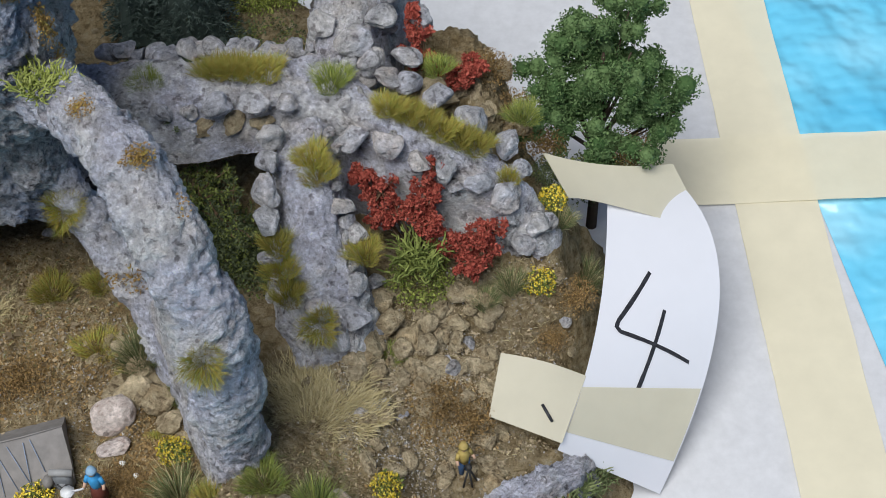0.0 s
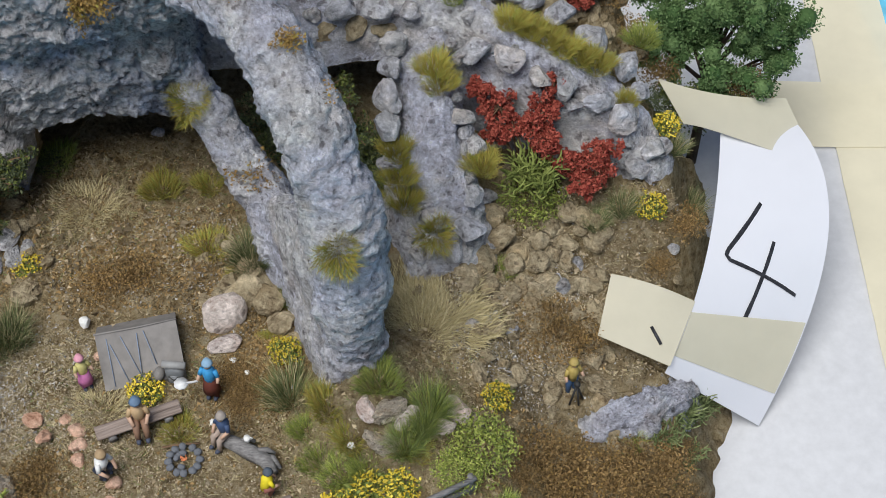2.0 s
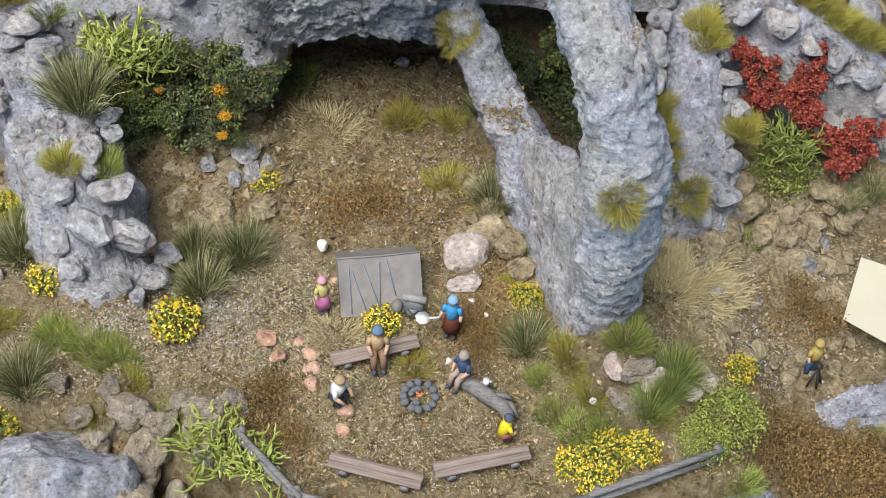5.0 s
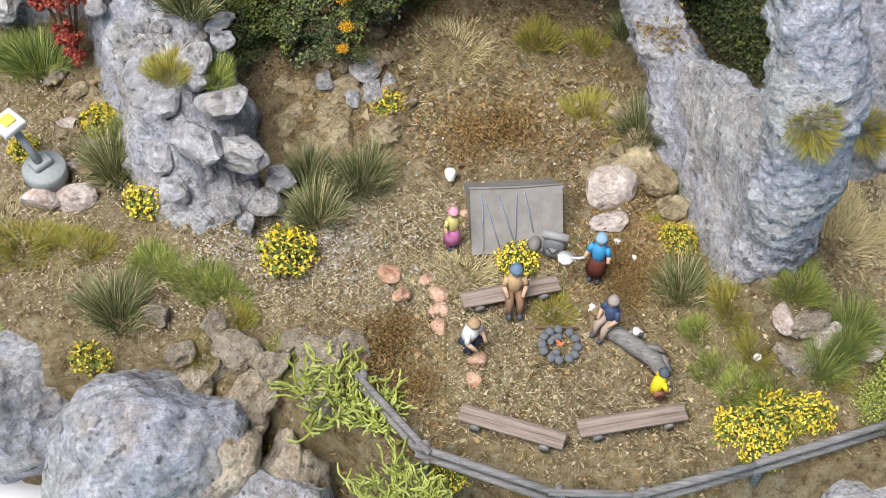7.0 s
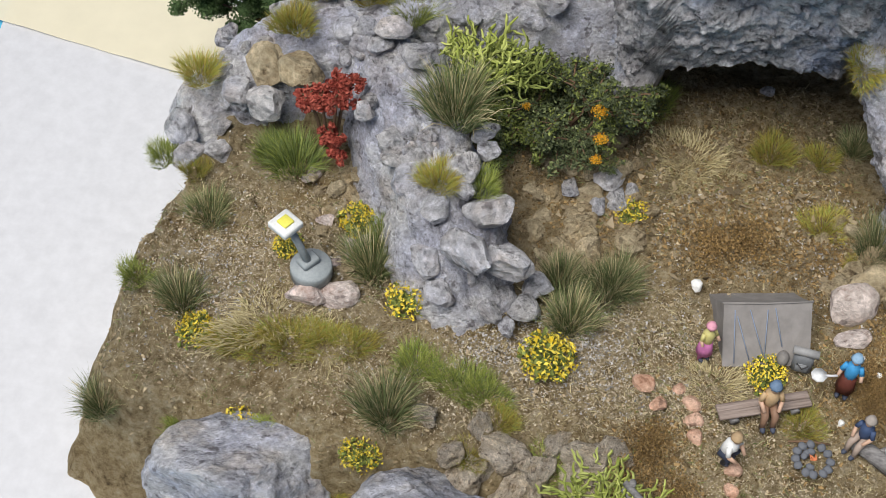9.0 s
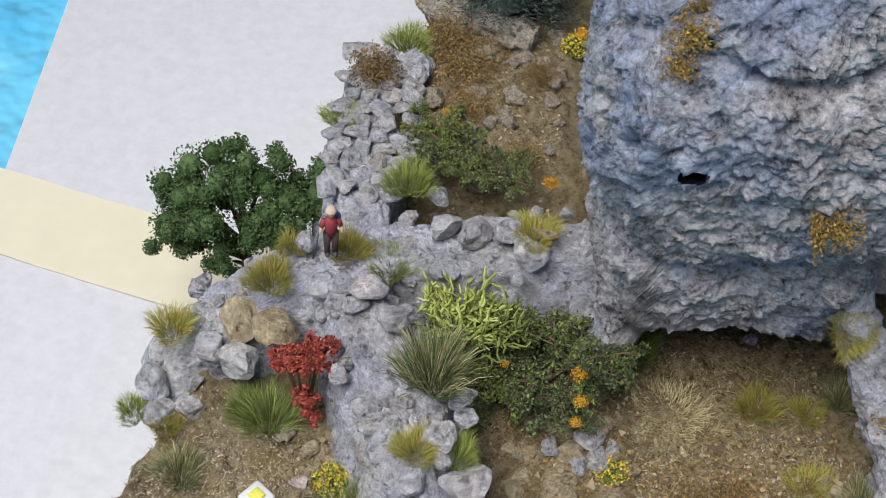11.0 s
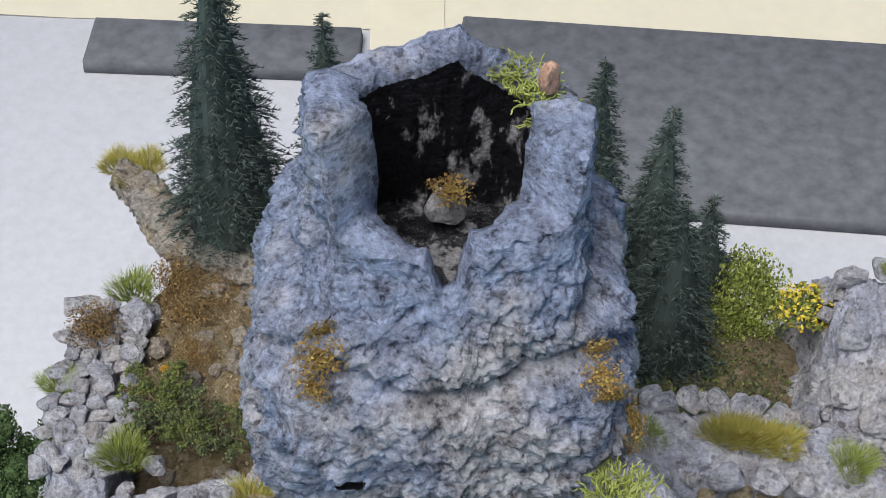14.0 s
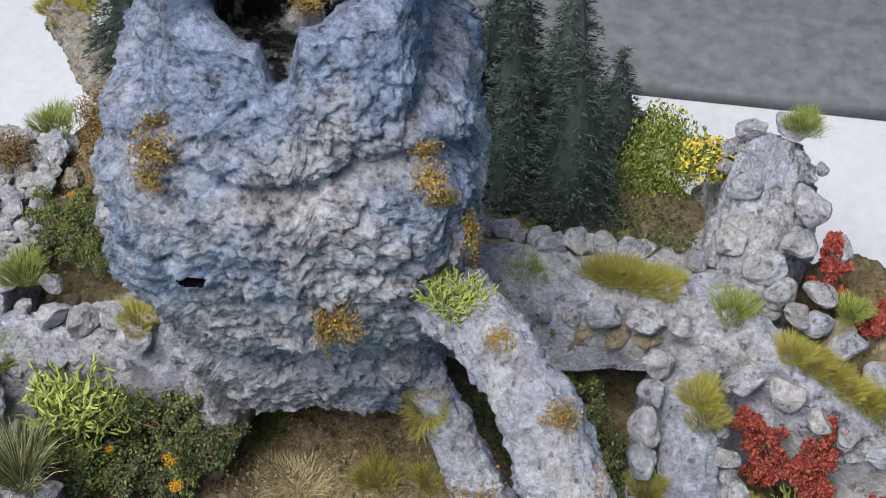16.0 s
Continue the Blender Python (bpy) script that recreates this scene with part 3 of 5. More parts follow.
build_tower()
buttress = thing("flying_buttress", 74, 32, 0, "grey plaster flying buttress arching from tower down to ground", "buttress")
under(buttress, limb("arching_rib", [(12, 146, 146, 15), (34, 116, 155, 13), (53, 82, 157, 13), (64, 56, 141, 14), (74, 38, 106, 17), (78, 35, 80, 17), (75, 33, 54, 14), (74, 32, 28, 13), (74, 32, 2, 14)],
     "", "", 0.85, 11))
under(buttress, limb("leaning_leg", [(4, 158, 84, 13), (16, 146, 72, 10), (30, 132, 46, 10.5), (42, 118, 30, 12), (50, 106, 14, 14), (54, 98, -8, 16)],
     "slanting plaster leg under the tower", "", 0.8, 17))
under(buttress, ridge("web", [(43, 116, 30, 9), (50, 100, 46, 9), (56, 82, 62, 10), (64, 60, 70, 11), (71, 44, 72, 12), (73, 38, 66, 12)], "rough web joining rib and leg", "", -6, 0.8, 19))
ridge("walkway", [(14, 212, 76, 21), (60, 208, 77, 22), (100, 206, 75, 20), (142, 204, 70, 18)], "grey stone walkway bridging from tower to outcrop", "walkway", 44, 0.7, 3)
ridge("side_wall", [(138, 199, 70, 17), (160, 181, 63, 17), (185, 168, 53, 17), (205, 157, 40, 16), (222, 146, 22, 15), (229, 140, 6, 12)], "sloping grey stone wall topped with dry grass", "wall", -6, 0.8, 5)
ridge("stair_wall", [(122, 182, 64, 17), (118, 152, 57, 18), (119, 126, 44, 20), (121, 106, 30, 20), (121, 94, 12, 17)], "broken grey stone wall stepping down to the ground", "wall", -6, 1.0, 7)
ridge("rock_peak", [(138, 205, 70, 18), (150, 238, 80, 24), (160, 280, 88, 24), (164, 312, 50, 26)], "grey rocky outcrop with a blunt peak", "rock", -10, 1.5, 9)
ridge("brown_slope", [(205, 180, 30, 20), (205, 215, 40, 26), (200, 250, 40, 26)], "brown stony slope behind the wall", "slope", -30, 1.2, 21, EARTH)
ridge("path_wall", [(-86, 193, 52, 19), (-130, 191, 50, 22), (-165, 184, 50, 24), (-200, 172, 46, 24), (-235, 156, 33, 21), (-256, 141, 15, 17)], "grey rocky path along a wall beside the tower", "path", -8, 0.9, 23)
ridge("front_wall", [(-184, 160, 48, 17), (-172, 138, 50, 18), (-158, 114, 47, 22), (-148, 90, 38, 23), (-139, 70, 27, 22), (-131, 58, 10, 18)], "rough pale stone wall running down to the camp", "wall", -6, 1.1, 25)
ridge("rear_wall", [(-184, 196, 52, 21), (-184, 232, 52, 22), (-188, 266, 50, 20), (-184, 302, 45, 19)], "grey dry-stone wall behind the path", "wall", -30, 1.0, 27)
ridge("earth_bank", [(-152, 306, 36, 18), (-134, 338, 44, 30), (-146, 368, 42, 22), (-160, 384, 36, 12)], "earth bank with moss carrying spruces", "bank", -60, 1.6, 29, EARTH)
ridge("rear_bank", [(-50, 330, 28, 40), (20, 330, 28, 46), (70, 310, 26, 40)], "dark earth bank under the spruces", "bank", -40, 1.2, 31, EARTH)

ridge("slope_rock", [(176, 12, -30, 8), (188, 16, -22, 11), (202, 20, -20, 12), (216, 28, -26, 11), (230, 36, -38, 8)], "grey rock breaking out of the slope", "rock", -56, 1.3, 35)
limb("rock_ledge", [(-112, 322, 42, 9), (-136, 334, 43, 12), (-156, 352, 40, 13), (-172, 374, 39, 12), (-184, 388, 41, 10), (-194, 394, 41, 7)], "overhanging grey and tan rock ledge above the bank", "rock", 1.1, 33, TANROCK)

# ---- stones ----
def stone_mesh(name, seed, subdiv, mat, planes=11, rough=0.12, squash=0.8):
    r = random.Random(seed)
    bm = bmesh.new()
    bmesh.ops.create_icosphere(bm, subdivisions=subdiv, radius=1.0)
    cuts = [(Vector((r.gauss(0, 1), r.gauss(0, 1), r.gauss(0, 1))).normalized(), r.uniform(0.5, 0.82)) for _ in range(planes)]
    for v in bm.verts:
        p = v.co.copy()
        for n, d in cuts:
            h = p.dot(n)
            if h > d:
                p -= n * (h - d) * 0.97
        p += p.normalized() * rough * noise.fractal(p * 1.7 + Vector((seed, 0, 0)), 0.8, 2.0, 4 if subdiv < 5 else 7)
        v.co = Vector((p.x, p.y, p.z * squash)) * MM
    for f in bm.faces:
        f.smooth = subdiv > 3
    me = bpy.data.meshes.new(name)
    bm.to_mesh(me)
    bm.free()
    me.materials.append(mat)
    return me


STONES = [stone_mesh("stone", 100 + i, 3, STONE) for i in range(6)]
TANS = [stone_mesh("tan_stone", 200 + i, 3, TANSTONE) for i in range(5)]
PINKS = [stone_mesh("pink_stone", 300 + i, 3, PINKSTONE, 7, 0.06) for i in range(3)]
TANROCKS = [stone_mesh("tan_rock", 600 + i, 4, TANBOULDER, 8, 0.22, 0.85) for i in range(4)]
REDS = [stone_mesh("red_stone", 400 + i, 2, REDSTONE, 8, 0.05, 0.6) for i in range(3)]
GREYS = [stone_mesh("rock", 500 + i, 6, BOULDER, 4, 0.1, 0.9) for i in range(3)]


def stones_on(parent_name, rows, meshes=STONES):
    """Stones set into a rock mass: (x, y, z, radius)."""
    par = bpy.data.objects[parent_name]
    for x, y, z, r in rows:
        k = rng.uniform(0.9, 1.15)
        place("stone", rng.choice(meshes), x, y, z, rng.uniform(0, 6.3), (r * k, r / k, r * rng.uniform(0.85, 1.05)), rng.uniform(-0.5, 0.5), rng.uniform(-0.5, 0.5), par)


def line_stones(parent_name, a, c, n, r, jit=1.5, meshes=STONES):
    rows = []
    for i in range(n):
        t = i / max(1, n - 1)
        rows.append((*[a[k] + (c[k] - a[k]) * t + rng.uniform(-jit, jit) for k in range(3)], r * rng.uniform(0.8, 1.2)))
    stones_on(parent_name, rows, meshes)


stones_on("side_wall", [(144, 170, 57, 8), (159, 165, 55, 8.5), (172, 156, 50, 7.5), (185, 152, 47, 8), (200, 148, 38, 9), (212, 144, 30, 9.5), (174, 196, 63, 7.5), (187, 189, 58, 8), (202, 180, 48, 9), (217, 170, 38, 8), (222, 160, 30, 6), (226, 138, 14, 8), (218, 132, 8, 7), (232, 142, 10, 6)])
stones_on("stair_wall", [(107, 170, 66, 8), (104, 157, 63, 7.5), (101, 144, 58, 8.5), (100, 131, 53, 9), (99, 118, 42, 6), (98, 108, 30, 6.5), (133, 138, 47, 7), (140, 128, 38, 7), (116, 100, 22, 9), (132, 96, 18, 9), (124, 92, 10, 8), (110, 92, 8, 7), (134, 108, 26, 8)])
line_stones("walkway", (34, 232, 73, 0), (124, 220, 72, 0), 13, 6.5, 2.2)
stones_on("walkway", [(84, 188, 73, 8), (101, 185, 72, 9), (70, 189, 70, 6), (58, 191, 70, 6), (116, 186, 70, 6)])
stones_on("walkway", [(76, 189, 60, 7), (90, 188, 60, 8), (103, 187, 58, 7)], TANS)
stones_on("rock_peak", [(152, 215, 76, 10), (166, 225, 80, 9), (138, 225, 78, 9), (176, 210, 66, 8), (172, 245, 82, 10), (186, 232, 70, 9), (146, 250, 84, 9), (158, 205, 70, 8), (165, 198, 66, 8), (150, 284, 88, 8), (168, 290, 84, 9)])
line_stones("brown_slope", (192, 200, 44, 0), (226, 235, 30, 0), 8, 8, 7, TANS)
line_stones("brown_slope", (206, 190, 38, 0), (232, 200, 14, 0), 6, 7, 6, TANS)
stones_on("front_wall", [(-175, 151, 55, 8.5), (-164, 137, 56, 8.5), (-187, 156, 50, 6), (-181, 146, 50, 7), (-134, 110, 44, 6), (-131, 102, 42, 6), (-142, 92, 42, 8), (-150, 76, 36, 8), (-136, 58, 33, 12), (-120, 60, 28, 11), (-130, 76, 36, 11), (-140, 84, 38, 6), (-152, 62, 22, 9), (-146, 52, 14, 8), (-125, 48, 10, 6), (-112, 52, 8, 7.5), (-118, 44, 6, 5), (-108, 62, 10, 8), (-163, 90, 36, 8), (-170, 104, 40, 8)])
stones_on("path_wall", [(-148, 190, 55, 8.5), (-135, 187, 55, 8), (-120, 188, 56, 7), (-112, 180, 54, 9), (-144, 173, 44, 7), (-205, 178, 50, 6), (-222, 168, 44, 7), (-196, 156, 46, 8), (-188, 150, 46, 7), (-152, 207, 54, 6), (-240, 135, 26, 9), (-225, 132, 26, 10), (-262, 128, 10, 9), (-258, 118, 4, 8), (-246, 120, 6, 8)])
stones_on("path_wall", [(-212, 142, 36, 10), (-228, 146, 32, 10), (-106, 187, 57, 6)], TANS)
for j in range(11):
    for i in range(4):
        r = rng.uniform(4.4, 6.6)
        place("stone", rng.choice(STONES), -201 + 10 * i + 4 * (j % 2) + rng.uniform(-2, 2), 206 + 9 * j + rng.uniform(-2, 2), 53.0 - 0.35 * j + rng.uniform(-0.8, 1.2), rng.uniform(0, 6.3), (r * 1.2, r, r * 0.6), rng.uniform(-0.3, 0.3), rng.uniform(-0.3, 0.3), bpy.data.objects["rear_wall"])
for nm, pts in (("front_wall", ((-184, 160, 46, 17), (-158, 114, 44, 22), (-148, 90, 34, 23), (-131, 58, 8, 18))), ("stair_wall", ((122, 182, 60, 17), (118, 152, 53, 18), (119, 126, 40, 20), (121, 94, 9, 17))), ("side_wall", ((138, 199, 66, 17), (185, 168, 50, 17), (222, 146, 18, 15))), ("path_wall", ((-86, 193, 50, 19), (-165, 184, 48, 24), (-235, 156, 30, 21), (-256, 141, 12, 17))), ("rock_peak", ((138, 205, 66, 18), (150, 238, 76, 24), (160, 280, 80, 24)))):
    for (x0, y0, z0, w0), (x1, y1, z1, w1) in zip(pts, pts[1:]):
        for i in range(13):
            t = rng.random()
            w = (w0 + (w1 - w0) * t) * rng.uniform(-1.0, 1.0)
            d = Vector((y1 - y0, x0 - x1, 0)).normalized()
            stones_on(nm, [(x0 + (x1 - x0) * t + d.x * w, y0 + (y1 - y0) * t + d.y * w, z0 + (z1 - z0) * t - abs(w) * 0.25 + rng.uniform(0, 2), rng.uniform(3, 5.5))])
line_stones("earth_bank", (-170, 296, 50, 0), (-164, 300, 40, 0), 4, 7, 4)


def rock(name, x, y, z, s, meshes, label, rz=None, group=""):
    ob = place(name, rng.choice(meshes), x, y, z, rng.uniform(0, 6.3) if rz is None else rz, s)
    return tagged(ob, label, "rock", group)


rock("boulder", -212, -15, -34, (44, 30, 42), GREYS, "large blue-grey boulder at the edge of the model", 0.2)
rock("boulder", -144, -43, -23, (38, 31, 48), GREYS, "large rounded blue-grey boulder at the front edge", 0.5)
rock("boulder", -96, -62, -30, (30, 22, 30), GREYS, "grey boulder below the fence", 2.0)
rock("boulder", 120, -50, -26, (34, 22, 32), GREYS, "grey rock under the fence", 0.3)
for x, y, z, r in ((-84, -16, -2, 15), (-118, -40, -16, 21), (-94, -50, -22, 19), (-128, -16, -8, 12), (-110, -22, -8, 13)):
    rock("bank_stone", x, y, z, (r, r * 0.8, r), TANROCKS, "tan weathered rock in the front bank", group="bank stones")
r2 = random.Random(12)
for i in range(46):
    x, y = r2.uniform(136, 238), r2.uniform(36, 128)
    rr = r2.uniform(2.2, 5.5)
    if x > 182 and y < 94:
        x -= 60
    rock("rubble_stone", x, y, ground(x, y) + rr * 0.2, rr, TANS if i % 3 else STONES, "loose rubble stone on the slope", group="slope stones")
for i in range(34):
    x, y = (r2.uniform(-104, -60), r2.uniform(78, 140)) if i % 3 == 0 else ((r2.uniform(-4, 60), r2.uniform(78, 130)) if i % 3 == 1 else (r2.uniform(-200, -165), r2.uniform(60, 110)))
    rr = r2.uniform(2.0, 5)
    rock("clod", x, y, ground(x, y) + rr * 0.2, rr, TANS, "earth-coloured clod on the ground", group="earth clods")
for i in range(40):
    x, y = r2.uniform(-168, -100), r2.uniform(212, 335)
    rr = r2.uniform(2.0, 6)
    rock("clod", x, y, ground(x, y) + rr * 0.3, rr, TANROCKS, "earth-coloured clod on the rear slope", group="earth clods")
rock("pink_boulder", 19, 72, 4, (11.5, 9.5, 12.5), PINKS, "pink granite boulder beside the tent", 0.4)
rock("pink_boulder", 19, 56, 2, (8, 5, 6), PINKS, "small pink granite boulder beside the tent", 0.2)
for x, y, r in ((-84, -12, 11), (-74, -6, 8), (-116, -9, 10), (-115, -24, 8), (-104, -16, 8), (-126, 0, 6), (-96, -4, 7), (-136, -12, 6), (-122, -34, 9), (-146, 2, 6)):
    rock("edge_stone", x, y, ground(x, y) + r * 0.3, (r, r * 0.8, r), TANROCKS, "tan stone along the model's front edge", group="edge stones")
for x, y, r in ((-80, 124, 8), (-76, 116, 6), (-84, 112, 5), (-96, 119, 5), (-70, 121, 4)):
    rock("pale_stone", x, y, ground(x, y) + r * 0.4, r, STONES, "pale grey stone near the cave mouth", group="cave stones")
for x, y, r in ((148, 104, 8), (158, 98, 9), (166, 104, 6), (152, 90, 6), (174, 112, 6), (182, 118, 7), (190, 114, 6), (164, 90, 6), (172, 98, 5), (146, 116, 7), (138, 92, 8), (130, 84, 7), (196, 112, 5), (140, 78, 5), (156, 80, 5)):
    rock("rubble_stone", x, y, ground(x, y) + r * 0.35, r, TANS, "tan rubble stone below the walls", group="rubble stones")
for i, (x, y, r) in enumerate(((87, 3, 7), (94, 0, 6), (80, -6, 5), (116, 6, 7), (122, 2, 6), (78, 4, 6), (84, -10, 6), (108, -4, 6))):
    rock("rubble_stone", x, y, ground(x, y) + r * 0.1, (r * 1.2, r * 0.8, r * 0.8), PINKS if i % 2 else TANROCKS, "greyish stone at the buttress foot", group="foot stones")
for x, y, r in ((-64, 27, 5), (-59, 17, 4), (-45, 21, 4.5), (-45, 13, 4.5), (-44, 5, 4), (-30, -6, 4), (-31, -15, 3.5), (-50, 26, 3), (-36, 58, 3)):
    rock("red_stone", x, y, ground(x, y) + r * 0.2, r, REDS, "brick-red stone lying by the camp", group="red stones")
for x, y, r in ((28, 84, 10), (38, 78, 9), (30, 96, 8), (44, 66, 7), (50, 56, 6), (22, 90, 6)):
    rock("earth_stone", x, y, ground(x, y) + r * 0.2, r, TANS, "earth-coloured stone beside the tower leg", group="leg stones")
for x, y, r, dx in ((-198, 56, 11, 0), (-186, 56, 9, 0), (-176, 84, 5, 0), (-184, 80, 5, 0), (-196, 92, 5, 0), (-190, 72, 4, 0), (-205, 112, 5, 0)):
    rock("flat_stone", x, y, ground(x, y) + 1.5, (r, r * 0.8, r * 0.7), PINKS, "flat pinkish stone near the spotlight", group="flat stones")
rock("tower_stone", -32, 209, 206, (8.5, 7.5, 15), STONES, "pale stone standing inside the hollow tower", 0.5)
CHALKS = [stone_mesh("chalk", 900, 3, paint("chalk_white", (0.78, 0.78, 0.76), 0.8), 5, 0.08, 0.9)]
rock("cave_stone", -9, 186, 2, (4, 3, 4.5), STONES, "pale stone at the back of the cave", 0.1)
rock("chalk_pebble", -43, 75, 2, 2.9, CHALKS, "white pebble behind the tent", 0.1)
for x, y, r in ((48, 30, 1.7), (28, 40, 1.4), (22, 48, 1.6), (70, -6, 1.8), (12, 18, 1.5)):
    rock("chalk_pebble", x, y, ground(x, y) + r * 0.4, r, CHALKS, "small white pebble on the earth", group="white pebbles")


# ---- grasses, bushes, trees ----
def tuft_mesh(seed, mat, n=150, foot=0.35, spread=0.75, height=1.0, w=0.028, mat2=None):
    """A tuft about one unit in radius: fibres leaning out from a common foot."""
    b, r = Build(), random.Random(seed)
    for i in range(n):
        a, q = r.uniform(0, 6.283), math.sqrt(r.random())
        reach = foot * (1 + 0.25 * math.sin(3 * a + seed))
        p = (reach * q * math.cos(a), reach * q * math.sin(a), -0.15)
        lean = (0.25 + 0.75 * q) * spread * r.uniform(0.4, 1.3)
        h = height * r.uniform(0.5, 1.15) * (1 - 0.35 * q)
        a += r.uniform(-0.9, 0.9)
        b.blade(p, (p[0] + lean * math.cos(a), p[1] + lean * math.sin(a), h), w * r.uniform(0.7, 1.2), mat2 if mat2 and r.random() < 0.3 else mat, 0.3)
    return b.mesh("grass_tuft", False)


TUFTS = {
    "G": ([tuft_mesh(i, GRASS_G, 900, 0.46, 0.8, 1.1, 0.01, GRASS_L) for i in range(3)], "green fibre grass tuft"),
    "D": ([tuft_mesh(10 + i, GRASS_D, 900, 0.46, 0.8, 1.1, 0.01, STRAW) for i in range(3)], "dark green fibre grass tuft"),
    "L": ([tuft_mesh(20 + i, GRASS_L, 1100, 0.72, 0.5, 0.62, 0.012, GRASS_G) for i in range(3)], "lime green fibre grass tuft"),
    "O": ([tuft_mesh(30 + i, GRASS_O, 1100, 0.72, 0.5, 0.58, 0.012, GRASS_L) for i in range(3)], "ochre yellow fibre grass tuft"),
    "S": ([tuft_mesh(40 + i, STRAW, 1100, 1.0, 0.5, 0.3, 0.012) for i in range(3)], "patch of pale straw-coloured fibre grass"),
}


def tuft(kind, x, y, size, z=None, where="growing on the earth", wide=1.0, rz=None):
    meshes, words = TUFTS[kind]
    z = ground(x, y) if z is None else z
    ob = place("grass_tuft", rng.choice(meshes), x, y, z, rng.uniform(0, 6.3) if rz is None else rz, (size * 1.1 * wide, size * 1.1, size * (0.95 if kind in "LOS" else 1.25)))
    return tagged(ob, words + " " + where, "grass tuft", "grass tufts")


for k, x, y, s in (("D", -79, 69, 12), ("O", 12, 114, 10), ("D", 33, 102, 13), ("O", 26, 95, 7), ("G", 50, 79, 7), ("O", 62, 14, 10), ("L", 84, 15, 10), ("G", 104, 5, 12), ("D", 46, 26, 13), ("O", 70, -2, 9), ("L", 58, -8, 10), ("G", 92, -11, 10), ("L", 76, -16, 10), ("L", 66, -16, 10), ("L", 52, 8, 8), ("G", 100, -6, 8), ("O", 96, -12, 8), ("L", 146, 89, 7)):
    tuft(k, x, y, s, None, "near the camp")
for k, x, y, s in (("D", 224, 68, 10), ("L", 193, 5, 8), ("D", 253, 145, 11), ("D", 240, 150, 9), ("O", -2, 16, 8), ("L", -60, 176, 11), ("O", -8, 150, 10), ("O", 14, 152, 8), ("D", 28, 158, 9), ("D", 210, 118, 9), ("D", 196, 112, 8), ("O", 38, 58, 6), ("L", 128, -36, 9)):
    tuft(k, x, y, s)
for x, y, s, wd in ((110, 64, 19, 1.1), (112, 60, 17, 1.1), (104, 66, 17, 1.0), (118, 66, 14, 1.0), (110, 72, 15, 1.0), (98, 72, 15, 1.0), (122, 56, 15, 1.0), (106, 54, 14, 1.0), (100, 62, 13, 1.0), (-44, 146, 13, 1.0), (-30, 138, 10, 1.0), (-52, 134, 9, 1.0), (114, 78, 11, 1), (-36, 32, 10, 1.2), (-212, 44, 11, 2.0), (-190, 38, 10, 1.8)):
    tuft("S", x, y, s, None, "on sandy earth", wd)
for k, x, y, s in (("D", -245, 91, 11), ("L", -270, 62, 8), ("D", -250, 53, 12), ("D", -162, 4, 14), ("O", -118, 4, 7), ("O", -129, -10, 8), ("L", -98, -12, 9), ("D", -174, 72, 14), ("D", -98, 71, 11), ("D", -75, 72, 12), ("D", -93, 52, 13), ("D", -277, 13, 11), ("L", -242, 5, 9), ("O", -233, -5, 9), ("G", -212, 118, 14), ("O", -254, 111, 7), ("G", -170, 82, 9), ("O", -180, -16, 7), ("D", -96, -40, 13), ("G", -222, 122, 10)):
    tuft(k, x, y, s, None, "on the sandy bank")
for x, y, s in ((-226, 34, 9), (-214, 33, 10), (-202, 34, 10), (-190, 35, 9), (-178, 34, 8)):
    tuft("O", x, y, s, None, "in a long strip", 1.3, 0)
for x, y, s in ((-152, 27, 9), (-143, 23, 10), (-134, 20, 10), (-125, 16, 9)):
    tuft("L", x, y, s, None, "in a long strip", 1.2, -0.5)
for k, x, y, z, s in (("L", 138, 198, 69, 10), ("O", 124, 160, 59, 9), ("O", 125, 151, 57, 9), ("O", 102, 122, 46, 8), ("O", 102, 113, 40, 9), ("O", 104, 104, 32, 9), ("O", 141, 118, 36, 9), ("O", 214, 152, 34, 6), ("L", 52, 206, 76, 8), ("L", 172, 284, 92, 9), ("L", 228, 186, 40, 9), ("L", 190, 206, 60, 8)):
    tuft(k, x, y, s, z, "rooted on grey rock")
for x, y, z, lean in ((71, 20, 103, 1.0), (13, 136, 73, 0.7), (116, 88, 25, 0.7)):
    tuft("O", x, y, 9, z, "clinging to steep rock").rotation_euler = (lean, 0, 0)
for k, x, y, z, s in (("O", -217, 158, 47, 10), ("L", -168, 172, 46, 11), ("O", -110, 187, 58, 10), ("L", -165, 210, 57, 11), ("L", -199, 252, 50, 9), ("O", -256, 144, 28, 10), ("D", -146, 115, 50, 17), ("L", -134, 88, 37, 9), ("O", -150, 86, 42, 9), ("L", -119, 306, 30, 9), ("L", -174, 309, 48, 11), ("O", -186, 176, 50, 9), ("L", -268, 118, 2, 8), ("O", -210, 176, 48, 7)):
    tuft(k, x, y, s, z, "rooted on grey rock")
for x, y, z in ((84, 207, 77), (92, 206, 77), (100, 205, 76), (108, 204, 75)):
    tuft("O", x, y, 9, z, "on the walkway", 1.1, 0)
for i in range(6):
    tuft("O", 163 + 7.6 * i, 180 - 3.4 * i, 8, 64.5 - 3.2 * i, "along the wall top", 1.2, -0.4)


